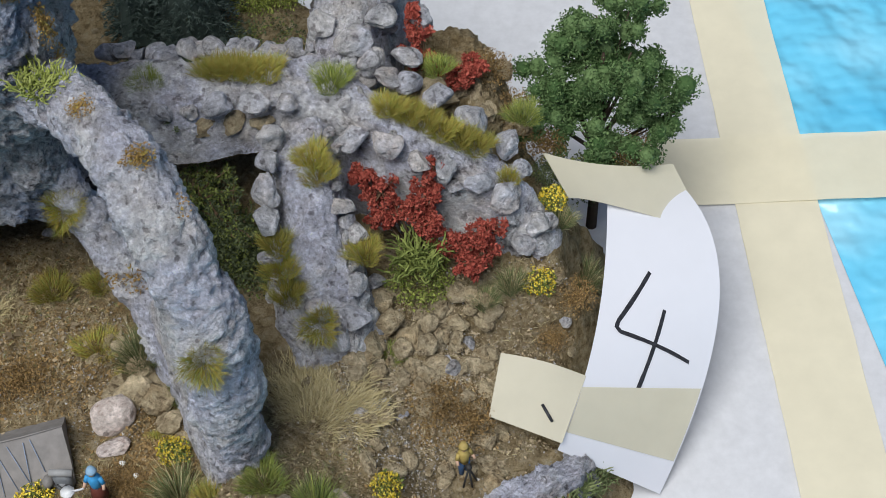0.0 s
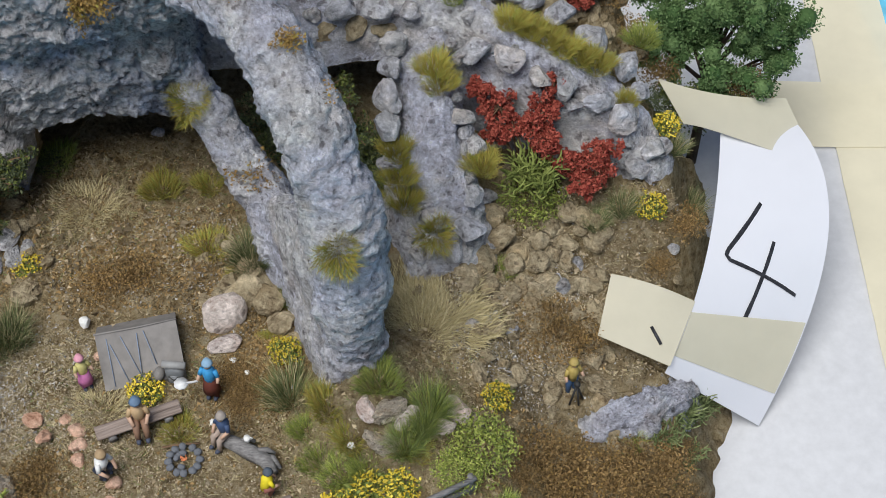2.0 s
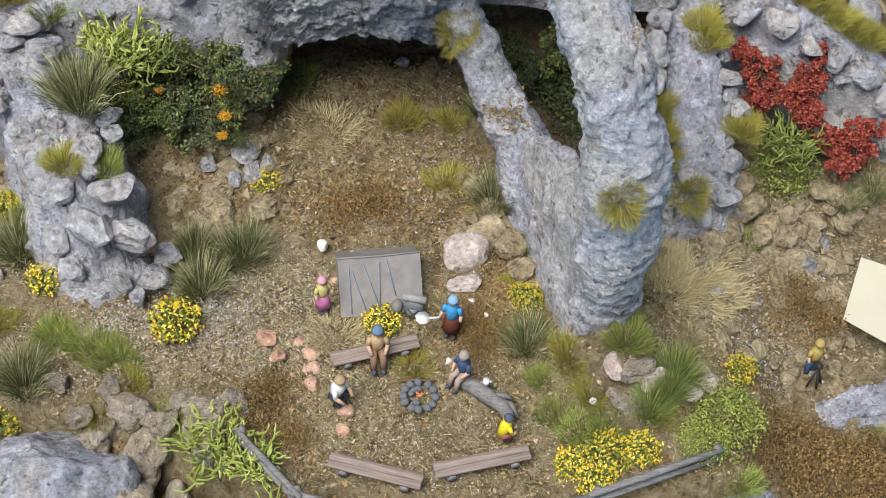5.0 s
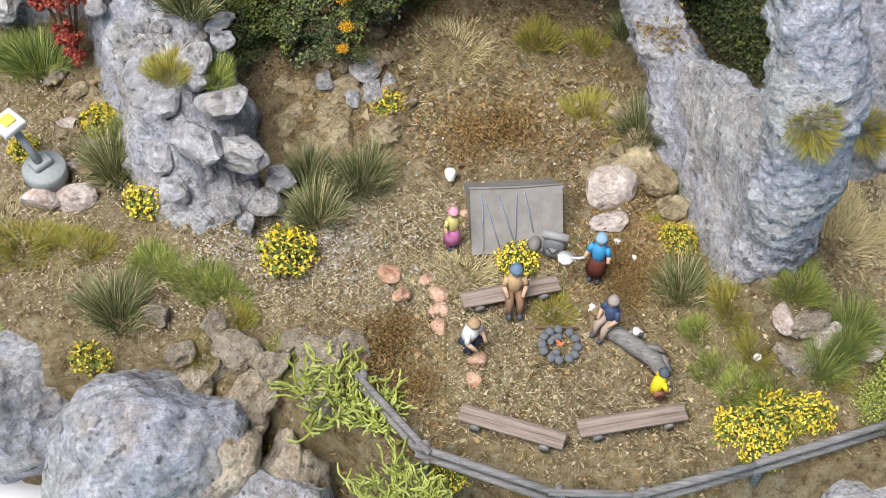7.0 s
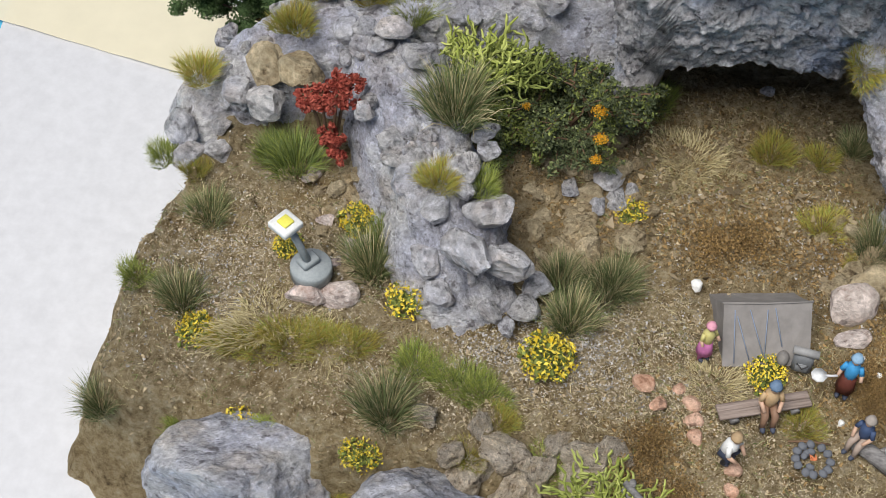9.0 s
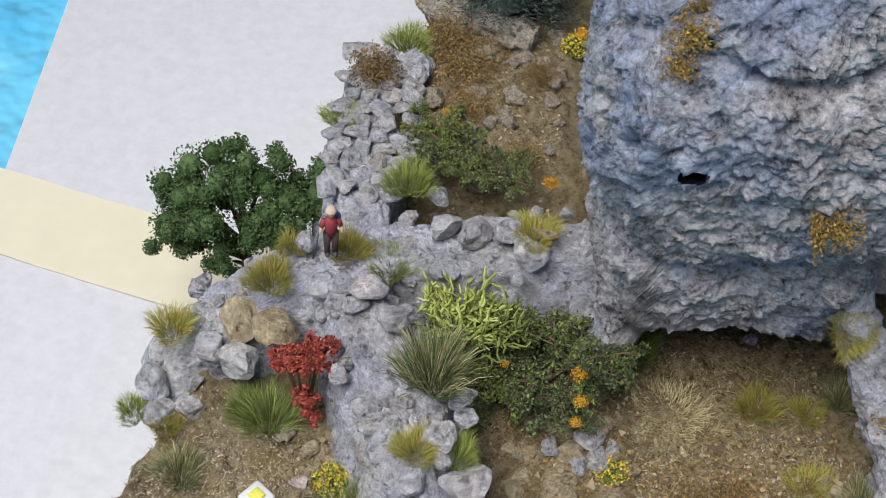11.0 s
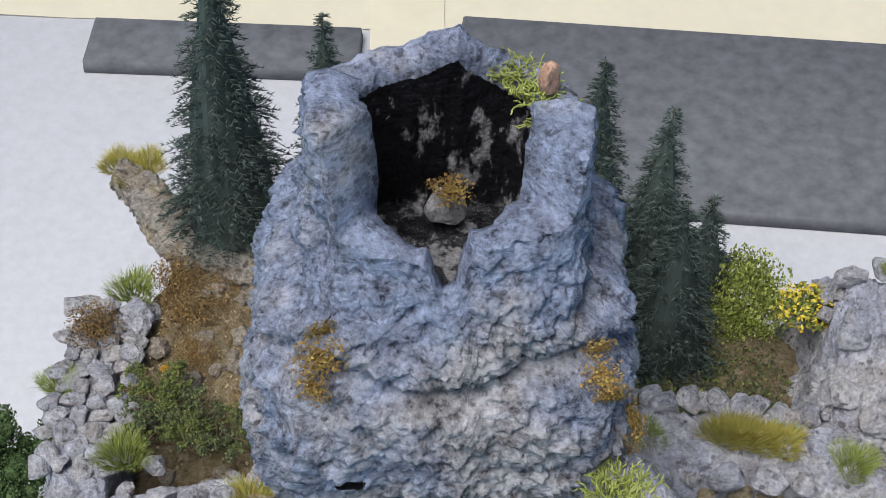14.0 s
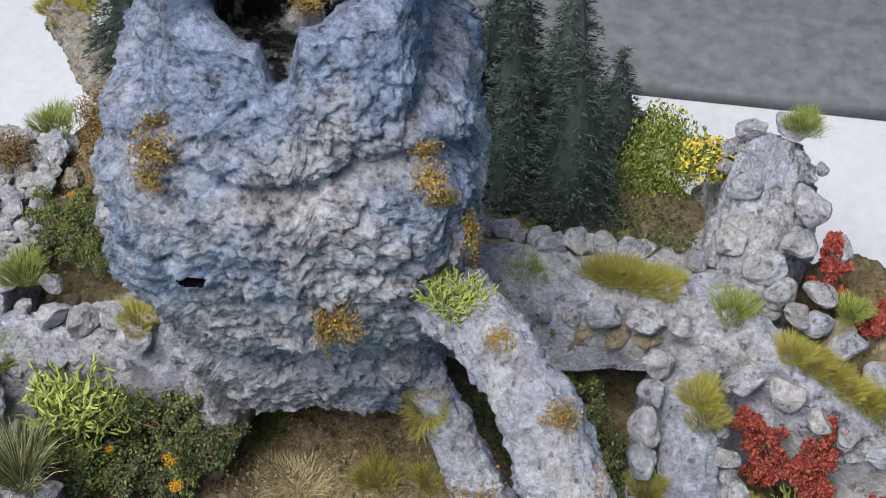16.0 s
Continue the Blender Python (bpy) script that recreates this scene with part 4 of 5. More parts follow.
def mound(seed, mat, n, s, hollow=0.5, flat=0.8, mat2=None, share=0.2, crumbs=False):
    """Flakes over a half ball one unit in radius, thicker at the rim."""
    b, r = Build(), random.Random(seed)
    for _ in range(n):
        d = Vector((r.gauss(0, 1), r.gauss(0, 1), abs(r.gauss(0, 1)))).normalized()
        q = r.uniform(hollow, 1.0) * (1 + 0.22 * noise.noise(d * 2.3 + Vector((seed, 0, 0))))
        p = (d.x * q, d.y * q, d.z * q * flat)
        m = mat2 if mat2 and r.random() < share else mat
        (b.crumb if crumbs else b.flake)(p, s * r.uniform(0.6, 1.3), m)
    return b.mesh("foliage", False)


BUSH_CORE = mound(1, LEAFGREEN, 260, 0.14, 0.3, 0.75)
BLOSSOM = [mound(2 + i, YELLOW, 430, 0.085, 0.75, 0.95, LEAFGREEN, 0.12) for i in range(3)]
SHRUB = [mound(10 + i, BROWNLEAF, 2300, 0.038, 0.15, 0.75, OCHRE, 0.12) for i in range(3)]
LIMEBUSH = [mound(20 + i, GRASS_L, 2400, 0.042, 0.45, 0.9, LEAFGREEN, 0.4) for i in range(2)]
DULLBUSH = [mound(30 + i, DULLGREEN, 1700, 0.055, 0.35, 1.0, LEAFGREEN, 0.25) for i in range(2)]
MOSSCLUMP = [mound(40 + i, OCHRE, 620, 0.08, 0.05, 0.5, GRASS_O, 0.1, True) for i in range(2)]


def yellow_bush(x, y, s, z=None):
    t = thing("yellow_bush", x, y, ground(x, y) if z is None else z, "small green bush covered with bright yellow flakes", "bush", "yellow bushes", rng.uniform(0, 6.3))
    for nm, me, lab in (("foliage", BUSH_CORE, ""), ("blossom", rng.choice(BLOSSOM), "bright yellow flakes")):
        tagged(place(nm, me, 0, 0, 0, 0, s, parent=t), lab)


for x, y, s in ((-69, 111, 8.5), (-16, 37, 9), (45, 49, 8), (135, 19, 8), (223, 118, 9), (62, -30, 9), (76, -27, 11), (88, -26, 9), (70, -38, 9), (-241, 39, 9), (-218, 1, 9), (-158, 55, 10), (-102, 32, 12), (-170, -9, 9), (-104, -34, 8), (-183, 93, 9), (-209, 74, 7), (-38, -50, 8)):
    yellow_bush(x, y, s)
for x, y in ((-192, 398), (-184, 390), (-178, 398)):
    tuft("O", x, y, 10, 44, "on the overhanging bank")
yellow_bush(133, 282, 14, 66)
yellow_bush(-94, 327, 8, 38)
yellow_bush(238, 158, 8, 6)


def shrub(x, y, s, z=None, wide=1.0, label="low patch of dry brown flake shrub"):
    tagged(place("brown_shrub", rng.choice(SHRUB), x, y, (ground(x, y) if z is None else z) - 1, rng.uniform(0, 6.3), (s * 1.15 * wide, s * 1.15, s * 1.35)), label, "shrub", "brown shrubs")


for x, y, s in ((-36, 97, 13), (-22, 101, 13), (164, 62, 12), (178, 58, 13), (150, -6, 16), (164, -14, 17), (184, -14, 15), (198, -16, 15), (240, 114, 11), (206, -8, 14), (216, 6, 11), (226, 100, 9), (186, -24, 14), (-64, -4, 12), (-70, -16, 11), (20, 40, 9), (28, 34, 9), (24, 24, 8), (176, -28, 15), (154, -24, 14), (168, -4, 13), (192, -6, 13), (204, -22, 14), (166, -34, 14), (190, -36, 13), (214, -12, 12), (-60, 4, 9), (-52, -20, 9), (140, -20, 10), (208, 0, 9), (44, 36, 9), (-10, -58, 9), (20, -58, 9)):
    shrub(x, y, s)
for x, y, z, s in ((-187, 282, 52, 13), (-148, 300, 40, 15), (-156, 318, 44, 13), (-134, 306, 34, 12), (228, 205, 20, 14), (216, 222, 36, 13), (240, 190, 12, 12)):
    shrub(x, y, s, z)


def moss(x, y, z, s, label="crumbly ochre moss patch stuck on rock", rx=0.0):
    tagged(place("moss_patch", rng.choice(MOSSCLUMP), x, y, z, rng.uniform(0, 6.3), (s * 1.3, s * 1.3, s * 1.3), rx), label, "moss", "moss patches")


for x, y, z, s in ((-74, 135, 216, 8), (-75, 131, 206, 6), (-72, 138, 224, 5), (16, 133, 210, 7), (14, 136, 218, 5), (20, 131, 200, 6), (22, 134, 172, 6), (26, 140, 160, 6), (-22, 117, 150, 9), (-13, 116, 154, 8), (27, 136, 181, 8)):
    moss(x, y, z, s, "ochre moss patch on the tower wall", 1.3)
for x, y, z, s in ((-120, 268, 30, 12), (-128, 285, 32, 10)):
    tuft("L", x, y, s, z - 4, "on the shaded bank")
for x, y, z, s in ((35, 121, 44, 9), (40, 118, 39, 7), (68, 60, 150, 7), (60, 72, 166, 6), (66, 40, 120, 4), (-32, 204, 219, 7), (40, 100, 168, 5)):
    moss(x, y, z, s)


def bush(name, x, y, s, meshes, label, z=None, tall=1.0):
    tagged(place(name, rng.choice(meshes), x, y, (ground(x, y) if z is None else z) - 1, rng.uniform(0, 6.3), (s, s, s * tall)), label, "bush")


bush("leafy_bush", 122, -12, 19, LIMEBUSH, "bright green leafy foam bush at the fence end", None, 1.1)
bush("leafy_bush", 112, -24, 12, LIMEBUSH, "small bright green foam bush at the fence end")
bush("round_bush", 166, 126, 19, LIMEBUSH, "round olive green bush between the walls", None, 1.1)
bush("lime_bush", 116, 322, 24, LIMEBUSH, "tall lime green bush behind the walkway", 26, 1.6)
bush("lime_bush", 104, 310, 16, LIMEBUSH, "lime green bush behind the walkway", 26, 1.3)
bush("lime_bush", 114, 318, 20, LIMEBUSH, "lime green bush behind the walkway", 30, 1.6)
bush("lime_bush", 124, 310, 15, LIMEBUSH, "lime green bush behind the walkway", 28, 1.4)
# x 48 to 90: bushes added to darken the space below the walkway
for x, y, s, z in ((-112, 152, 13, 6), (-128, 160, 12, 8), (-104, 168, 13, 8), (-122, 172, 12, 12), (62, 170, 20, 0), (84, 160, 20, 4), (76, 148, 18, 6), (90, 142, 16, 4), (48, 176, 14, 0), (-62, 172, 9, 0)):
    bush("dull_bush", x, y, s, DULLBUSH, "dull green foam bush by the wall and as dark filler under the walkway", z)


def sprig_mesh(seed, mat, mat2, stems=9):
    """Arching twigs with small leaf clusters along them, about one unit long."""
    b, r = Build(), random.Random(seed)
    for i in range(stems):
        a = r.uniform(0, 6.283)
        tilt = r.uniform(0.35, 1.0)
        pts = [Vector((0, 0, 0))]
        d = Vector((math.cos(a) * tilt, math.sin(a) * tilt, 1.0)).normalized()
        for q in range(5):
            pts.append(pts[-1] + d * r.uniform(0.16, 0.24))
            d = (d + Vector((r.uniform(-0.35, 0.35), r.uniform(-0.35, 0.35), -0.2))).normalized()
        b.tube(pts, [0.03, 0.026, 0.022, 0.018, 0.014, 0.01], TWIG, 5)
        for p in pts[2:]:
            for _ in range(3):
                c = p + Vector((r.gauss(0, 0.07), r.gauss(0, 0.07), r.gauss(0, 0.05)))
                for _ in range(26):
                    b.flake(c + Vector((r.gauss(0, 0.045), r.gauss(0, 0.045), r.gauss(0, 0.04))), r.uniform(0.02, 0.045), mat2 if r.random() < 0.3 else mat)
    return b.mesh("sprig", False)


SPRIGS = [sprig_mesh(1, DULLGREEN, LEAFGREEN), sprig_mesh(2, DULLGREEN, GRASS_D), sprig_mesh(3, LEAFGREEN, DULLGREEN)]
for i, (x, y, z, s) in enumerate(((-98, 146, 12, 30), (-106, 140, 6, 28), (-114, 146, 6, 30), (-90, 142, 24, 28), (-94, 136, 14, 24), (-122, 152, 10, 30), (-118, 138, 2, 22), (-130, 148, 10, 26), (-84, 138, 20, 18), (-86, 130, 10, 16), (-152, 240, 46, 20), (-146, 232, 46, 20), (-138, 228, 46, 20), (-128, 226, 44, 18), (-156, 250, 48, 18), (-118, 228, 42, 16), (54, 178, 10, 24), (66, 176, 20, 24), (80, 164, 10, 26), (60, 196, 58, 14))):
    tagged(place("trailing_bush", SPRIGS[i % 3], x, y, z, rng.uniform(0, 6.3), s), "dull green trailing bush with thin brown twigs", "bush", "trailing bushes")
ORANGES = [mound(60, ORANGE, 260, 0.12, 0.2, 0.7, LEAFGREEN, 0.15)]
for x, y, z, s in ((-88, 128, 44, 7), (-87, 122, 34, 6), (-88, 116, 28, 5), (-104, 222, 54, 7), (-152, 256, 58, 5), (-92, 330, 46, 8), (-118, 140, 30, 4)):
    tagged(place("orange_clump", ORANGES[0], x, y, z - 2, rng.uniform(0, 6), s * 0.62), "bright orange flake clump on grey rock", "bush", "orange clumps")


def lichen_mesh(seed, mat):
    """Branching lime lichen."""
    b, r = Build(), random.Random(seed)
    for _ in range(110):
        p = Vector((r.uniform(-0.5, 0.5), r.uniform(-0.5, 0.5), 0))
        d = Vector((p.x, p.y, r.uniform(0.3, 1.0))).normalized()
        for s in range(4):
            q = p + d * r.uniform(0.12, 0.24)
            b.tube([p, (p + q) / 2 + Vector((r.uniform(-0.03, 0.03), r.uniform(-0.03, 0.03), 0)), q], [0.028, 0.025, 0.016], mat, 5, False)
            p = q if r.random() < 0.75 else p
            d = (d + Vector((r.uniform(-0.9, 0.9), r.uniform(-0.9, 0.9), r.uniform(-0.5, 0.5)))).normalized()
    return b.mesh("lichen", False)


LICHEN = [lichen_mesh(3, MOSSGREEN), lichen_mesh(4, LEAFGREEN), lichen_mesh(5, GRASS_D)]
for x, y, z, s, k in ((-80, -28, 2, 20, 0), (-66, -32, 2, 15, 0), (-56, -62, -4, 18, 0), (-44, -68, -6, 14, 0), (22, 120, 164, 13, 0), (30, 119, 165, 9, 0), (-140, 157, 34, 22, 0), (-124, 152, 34, 18, 1), (-6, 218, 252, 12, 0), (2, 208, 248, 11, 0), (-12, 224, 256, 9, 0), (220, 22, -42, 13, 2), (210, 12, -38, 12, 2), (230, 32, -52, 12, 2), (222, 10, -56, 12, 2), (238, 40, -62, 11, 2), (210, 0, -50, 11, 2), (-208, -2, -10, 6, 0), (166, 124, 16, 17, 1)):
    tagged(place("lichen", LICHEN[k], x, y, z, rng.uniform(0, 6), s), ("lime green", "olive green", "dark green")[k] + " branching lichen clump", "lichen", kind="stuff")
tagged(place("clay_jug", stone_mesh("clay_jug", 77, 3, REDSTONE, 3, 0.02, 1.2), 0, 214, 262, 0.3, (4, 4, 5.5)), "small red clay lump on the mossy rim", "jug")


def foam_tree(name, x, y, z, label, clumps, mat, seed, trunk_h, flakes=260, fs=1.05):
    """Trunk, limbs and many ragged foam clumps: (dx, dy, dz, r)."""
    t = thing(name, x, y, z, label, "tree")
    r = random.Random(seed)
    b = Build()
    b.tube([(0, 0, -4), (1, 0, trunk_h * 0.4), (0, 1, trunk_h * 0.8), (0, 0, trunk_h)], [3.2, 2.6, 1.8, 0.8], BARK, 8)
    for dx, dy, dz, cr in clumps:
        b.tube([(0, 0, min(dz, trunk_h) * 0.6), (dx * 0.6, dy * 0.6, dz * 0.85), (dx, dy, dz)], [1.4, 0.9, 0.4], BARK, 5)
    part("trunk", b, t, "thin dark twig trunk")
    b = Build()
    for dx, dy, dz, cr in clumps:
        for _ in range(8):
            d = Vector((r.gauss(0, 1), r.gauss(0, 1), r.gauss(0, 0.8))).normalized() * cr * r.uniform(0.5, 1.15)
            c = Vector((dx, dy, dz)) + d
            sub = cr * r.uniform(0.3, 0.55)
            b.ball(c, sub * 0.62, mat, 7, 5)
            for _ in range(flakes):
                e = Vector((r.gauss(0, 1), r.gauss(0, 1), r.gauss(0, 1))).normalized() * sub * r.uniform(0.55, 1.08)
                b.flake(c + e, fs * r.uniform(0.5, 1.1), mat)
    part("crown", b, t, "ragged clumps of foam foliage", False)
    return t


foam_tree("foam_tree", 272, 206, TZ + 4, "dark green foam tree with ragged crown behind the wall",
          [(-10, 4, 130, 17), (14, 0, 128, 18), (-2, 10, 146, 15), (28, -2, 112, 17), (-26, 8, 112, 16), (4, -8, 110, 18), (-14, -16, 96, 14), (20, -20, 92, 14), (2, -24, 84, 12), (36, -12, 94, 12), (-34, -4, 98, 12), (16, 16, 140, 13), (-4, 16, 130, 14), (0, 0, 118, 19), (6, 2, 100, 18), (-16, 2, 100, 16), (22, 6, 104, 16), (10, -14, 124, 14)], TREEGREEN, 3, 130)
foam_tree("foam_tree", -244, 238, TZ + 4, "dark green foam tree standing behind the path wall",
          [(-10, 0, 98, 17), (12, 4, 98, 16), (28, 8, 92, 16), (-26, -4, 86, 15), (0, -10, 84, 17), (-34, -12, 74, 13), (-18, -16, 66, 13), (20, -8, 80, 15), (-2, -18, 58, 10), (36, 2, 82, 12), (0, 0, 76, 18), (-14, -6, 80, 16), (12, -2, 86, 16), (-24, -10, 78, 14)], TREEGREEN, 4, 92)


def red_bush(name, x, y, z, pts, label, seed):
    t = thing(name, x, y, z, label, "bush")
    r = random.Random(seed)
    b, f = Build(), Build()
    for dx, dy, dz, cr in pts:
        b.tube([(dx * 0.2, dy * 0.2, -4), (dx * 0.6, dy * 0.6, dz * 0.6), (dx, dy, dz)], [0.9, 0.7, 0.4], TWIG, 5)
        for _ in range(int(8 + 1.5 * cr)):
            d = Vector((r.gauss(0, 1), r.gauss(0, 1), r.gauss(0, 1))).normalized() * cr * r.uniform(0.3, 1.15)
            b.tube([(dx, dy, dz), Vector((dx, dy, dz)) + d], [0.4, 0.2], TWIG, 4)
            for _ in range(60):
                e = Vector((r.gauss(0, 1), r.gauss(0, 1), r.gauss(0, 1))).normalized() * cr * 0.38 * r.uniform(0.3, 1)
                f.flake(Vector((dx, dy, dz)) + d + e, r.uniform(0.6, 1.3), RED)
    part("stem", b, t, "thin brown twigs")
    part("foliage", f, t, "rust-red foam flakes", False)


red_bush("red_bush", 168, 142, 4, [(-24, 18, 34, 7), (-14, 12, 30, 8), (-8, 4, 24, 7), (2, 0, 26, 8), (8, 6, 34, 7), (6, -6, 20, 8), (18, -12, 14, 8), (28, -14, 14, 9), (34, -8, 16, 7), (22, -20, 8, 7), (-18, 4, 22, 6), (12, 14, 42, 6)], "sprawling rust-red bush between two walls", 1)
red_bush("red_bush", 190, 214, 40, [(-8, 12, 26, 7), (-10, 8, 16, 7), (-4, 4, 12, 7), (4, -2, 8, 6), (14, -6, 6, 7), (18, -2, 12, 6), (-8, 16, 36, 5)], "rust-red bush behind the stone wall", 2)
red_bush("red_bush", -198, 122, 14, [(-10, 6, 22, 6), (-4, 2, 26, 6), (4, 0, 32, 7), (8, 4, 34, 6), (2, -6, 12, 5), (4, -10, 6, 4)], "small rust-red bush on thin bent twigs", 3)


def spruce(x, y, z, h, rad, seed):
    t = thing("spruce", x, y, z, "dark green bristle spruce with drooping branches", "tree", "spruces")
    r = random.Random(seed)
    b = Build()
    b.tube([(0, 0, -3), (0, 0, h * 0.5), (0, 0, h * 0.98)], [rad * 0.09, rad * 0.06, 0.2], BARK, 6)
    part("trunk", b, t, "dark trunk")
    b = Build()
    whorls = int(h / 2.7)
    b.tube([(0, 0, h * 0.04), (0, 0, h * 0.4), (0, 0, h * 0.93)], [rad * 0.62, rad * 0.42, 0.4], NEEDLE, 14, True, 0.15)
    for i in range(whorls):
        f = i / whorls
        zz = h * (0.05 + 0.94 * f)
        reach0 = rad * (1 - f) ** 0.8 + 1.2
        for k in range(max(6, int(24 * (1 - f)))):
            a = r.uniform(0, 6.283)
            reach = reach0 * r.uniform(0.7, 1.12)
            c, s = math.cos(a), math.sin(a)
            droop = reach * r.uniform(0.25, 0.5)
            steps = max(3, int(reach / 1.5))
            for q in range(steps):
                u = (q + r.random()) / steps
                p = Vector((c * reach * u, s * reach * u, zz - droop * u * u + 0.06 * reach))
                for side in (-1, 0, 1):
                    ln = (2.4 + 0.03 * rad) * r.uniform(0.7, 1.2) * (1.15 - 0.5 * u)
                    d = Vector((c - s * side * 0.9, s + c * side * 0.9, r.uniform(-0.5, 0.35))) * ln
                    b.blade(p, p + d, 0.27, NEEDLE, 0.1)
    part("needles", b, t, "", False)


for i, (x, y, z, h, rad) in enumerate(((-130, 350, 48, 175, 34), (-86, 396, 34, 110, 20), (43, 366, 26, 118, 24), (72, 342, 26, 110, 24), (44, 323, 26, 98, 20), (73, 289, 24, 104, 29), (20, 345, 26, 90, 20), (94, 326, 22, 74, 20), (46, 296, 24, 80, 21))):
    spruce(x, y, z, h, rad, 70 + i)
bush("dull_bush", 258, 176, 16, DULLBUSH, "dull green bush beside the tree", -4)
bush("dull_bush", 276, 184, 15, DULLBUSH, "dull green bush beside the tree", -10)
shrub(286, 186, 14, -2)
bush("dull_bush", 242, 178, 12, DULLBUSH, "dull green bush beside the tree", 2)
for x, y, s in ((58, 262, 19), (84, 258, 19), (108, 262, 19), (122, 268, 17), (70, 274, 18), (116, 284, 16), (40, 272, 14)):
    bush("dull_bush", x, y, s, DULLBUSH, "dull green bush under the spruces", 16)
for x, y in ((-116, 250), (-142, 276), (-110, 300), (-132, 322)):
    shrub(x, y, 10)
bush("dull_bush", 96, 280, 18, DULLBUSH, "dull green bush under the spruces", 18)
bush("dull_bush", 70, 268, 14, DULLBUSH, "dull green bush under the spruces", 18)


# ---- the camp ----
def bench(x, y, z, rz, length, w, label):
    t = thing("bench", x, y, z, label, "bench", "camp benches", rz)
    b = Build()
    for side in (-1, 1):
        b.box((0, side * w * 0.25, 4.6), (length, w * 0.48, 1.5), WOOD, 0, 0.3, 0.12)
    part("plank", b, t, "weathered brown board")
    for k in (-1, 1):
        b = Build()
        b.tube([(k * length * 0.33, -w * 0.55, 1.9), (k * length * 0.33, w * 0.55, 1.9)], [1.9, 1.9], GREYWOOD, 10)
        part("trestle", b, t, "short round log")


bench(-18.5, 19.5, 0, 0.28, 37, 7, "brown plank bench behind the campfire")
bench(-17, -37, 0, -0.26, 38, 7, "brown plank bench by the fence")
bench(25, -32, 0, 0.24, 39, 7, "brown plank bench by the fence")


def tent():
    t = thing("tent", -18, 58, 0, "grey canvas ridge tent with faded blue paint lines", "tent", rz=0.13)
    b = Build()
    n, hw, top, half = 14, 17.5, 18.5, 17.5
    verts, faces = [], []
    for i in range(n + 1):
        x = -half + 2 * half * i / n
        sag = 1.0 * math.sin(math.pi * i / n)
        for k in range(13):
            u = k / 6 - 1
            dip = 0.7 * math.sin(math.pi * (1 - abs(u)))
            verts.append((x + rng.uniform(-0.1, 0.1), u * hw, (top - sag) * (1 - abs(u)) - dip + rng.uniform(-0.12, 0.12)))
    for i in range(n):
        for k in range(12):
            faces.append((i * 13 + k, i * 13 + k + 1, (i + 1) * 13 + k + 1, (i + 1) * 13 + k))
    faces.append(tuple(range(13)))
    faces.append(tuple(reversed(range(n * 13, n * 13 + 13))))
    b.add(verts, faces, CANVAS)
    part("canvas", b, t, "", False)
    b = Build()
    b.tube([(-half - 0.4, 0, top), (0, 0, top - 0.6), (half + 0.4, 0, top)], [0.45, 0.4, 0.45], CANVAS, 6)
    part("ridge_pole", b, t)
    zs = lambda u: (top - 0.6) * (1 - u) + 0.2
    for x0, u0, x1, u1 in ((-13, 0.1, -13, 0.95), (-7, 0.1, -1, 0.9), (3, 0.08, 6, 0.7), (-12, 0.2, -7, 0.9), (-1, 0.85, 0, 0.1)):
        b = Build()
        b.tube([(x0, -u0 * hw - 0.1, zs(u0)), (x1, -u1 * hw - 0.1, zs(u1))], [0.22, 0.22], BLUELINE, 5)
        part("paint_line", b, t, "faded blue paint line")


tent()


def rucksack():
    t = thing("rucksack", -2.5, 41, 0, "grey rucksack leaning on the tent", "rucksack", rz=-0.2)
    b = Build()
    b.box((0, 0, 5), (8, 5, 10), paint("rucksack_grey", (0.16, 0.17, 0.18)), 0, 1.2, 0.3)
    part("bag", b, t)
    b = Build()
    b.box((0, -2.6, 4), (5, 1.4, 4.5), paint("pocket_grey", (0.22, 0.23, 0.24)), 0, 0.5, 0.15)
    part("pocket", b, t)
    b = Build()
    b.tube([(-5, 0, 11.4), (5, 0, 11.4)], [1.7, 1.7], paint("roll_grey", (0.3, 0.3, 0.3)), 10)
    part("bed_roll", b, t)
    b = Build()
    b.tube([(-2, -3.5, 7.4), (0, -3.7, 5), (2, -3.5, 7.4)], [0.3, 0.3, 0.3], paint("strap_dark", (0.05, 0.05, 0.05)), 5)
    part("strap", b, t)
    b = Build()
    b.ball((-7.5, 0.5, 3), (2.6, 3.5, 3), paint("bundle_grey", (0.2, 0.19, 0.18)), 10, 7)
    part("bundle", b, t)


rucksack()


def campfire():
    t = thing("campfire", 0, 0, 0, "ring of dark grey stones round an orange ember", "campfire")
    grey = stone_mesh("hearth_stone", 61, 2, paint("hearth_grey", (0.14, 0.15, 0.17), 0.9), 7, 0.08)
    for i in range(12):
        a = 2 * math.pi * i / 12 + rng.uniform(-0.1, 0.1)
        place("hearth_stone", grey, 6.2 * math.cos(a), 6.2 * math.sin(a), 0.8, a, (2.3, 1.7, 1.9), parent=t)
    for i in range(6):
        a = rng.uniform(0, 6.3)
        place("ash_stone", grey, 3.2 * math.cos(a), 3.2 * math.sin(a), 0.6, a, 1.7, parent=t)
    b = Build()
    for _ in range(9):
        b.crumb((rng.uniform(-1.1, 1.1), rng.uniform(-0.8, 1.1), 1.2), 1.2, paint("ember_orange", (0.6, 0.2, 0.09), 0.8))
    part("ember", b, t, "orange painted ember", False)
    b = Build()
    b.tube([(-9, 7, 0.8), (-1, 7.6, 1.0), (7, 7.2, 0.9)], [0.5, 0.6, 0.4], TWIG, 6)
    part("poker_stick", b, t)


campfire()


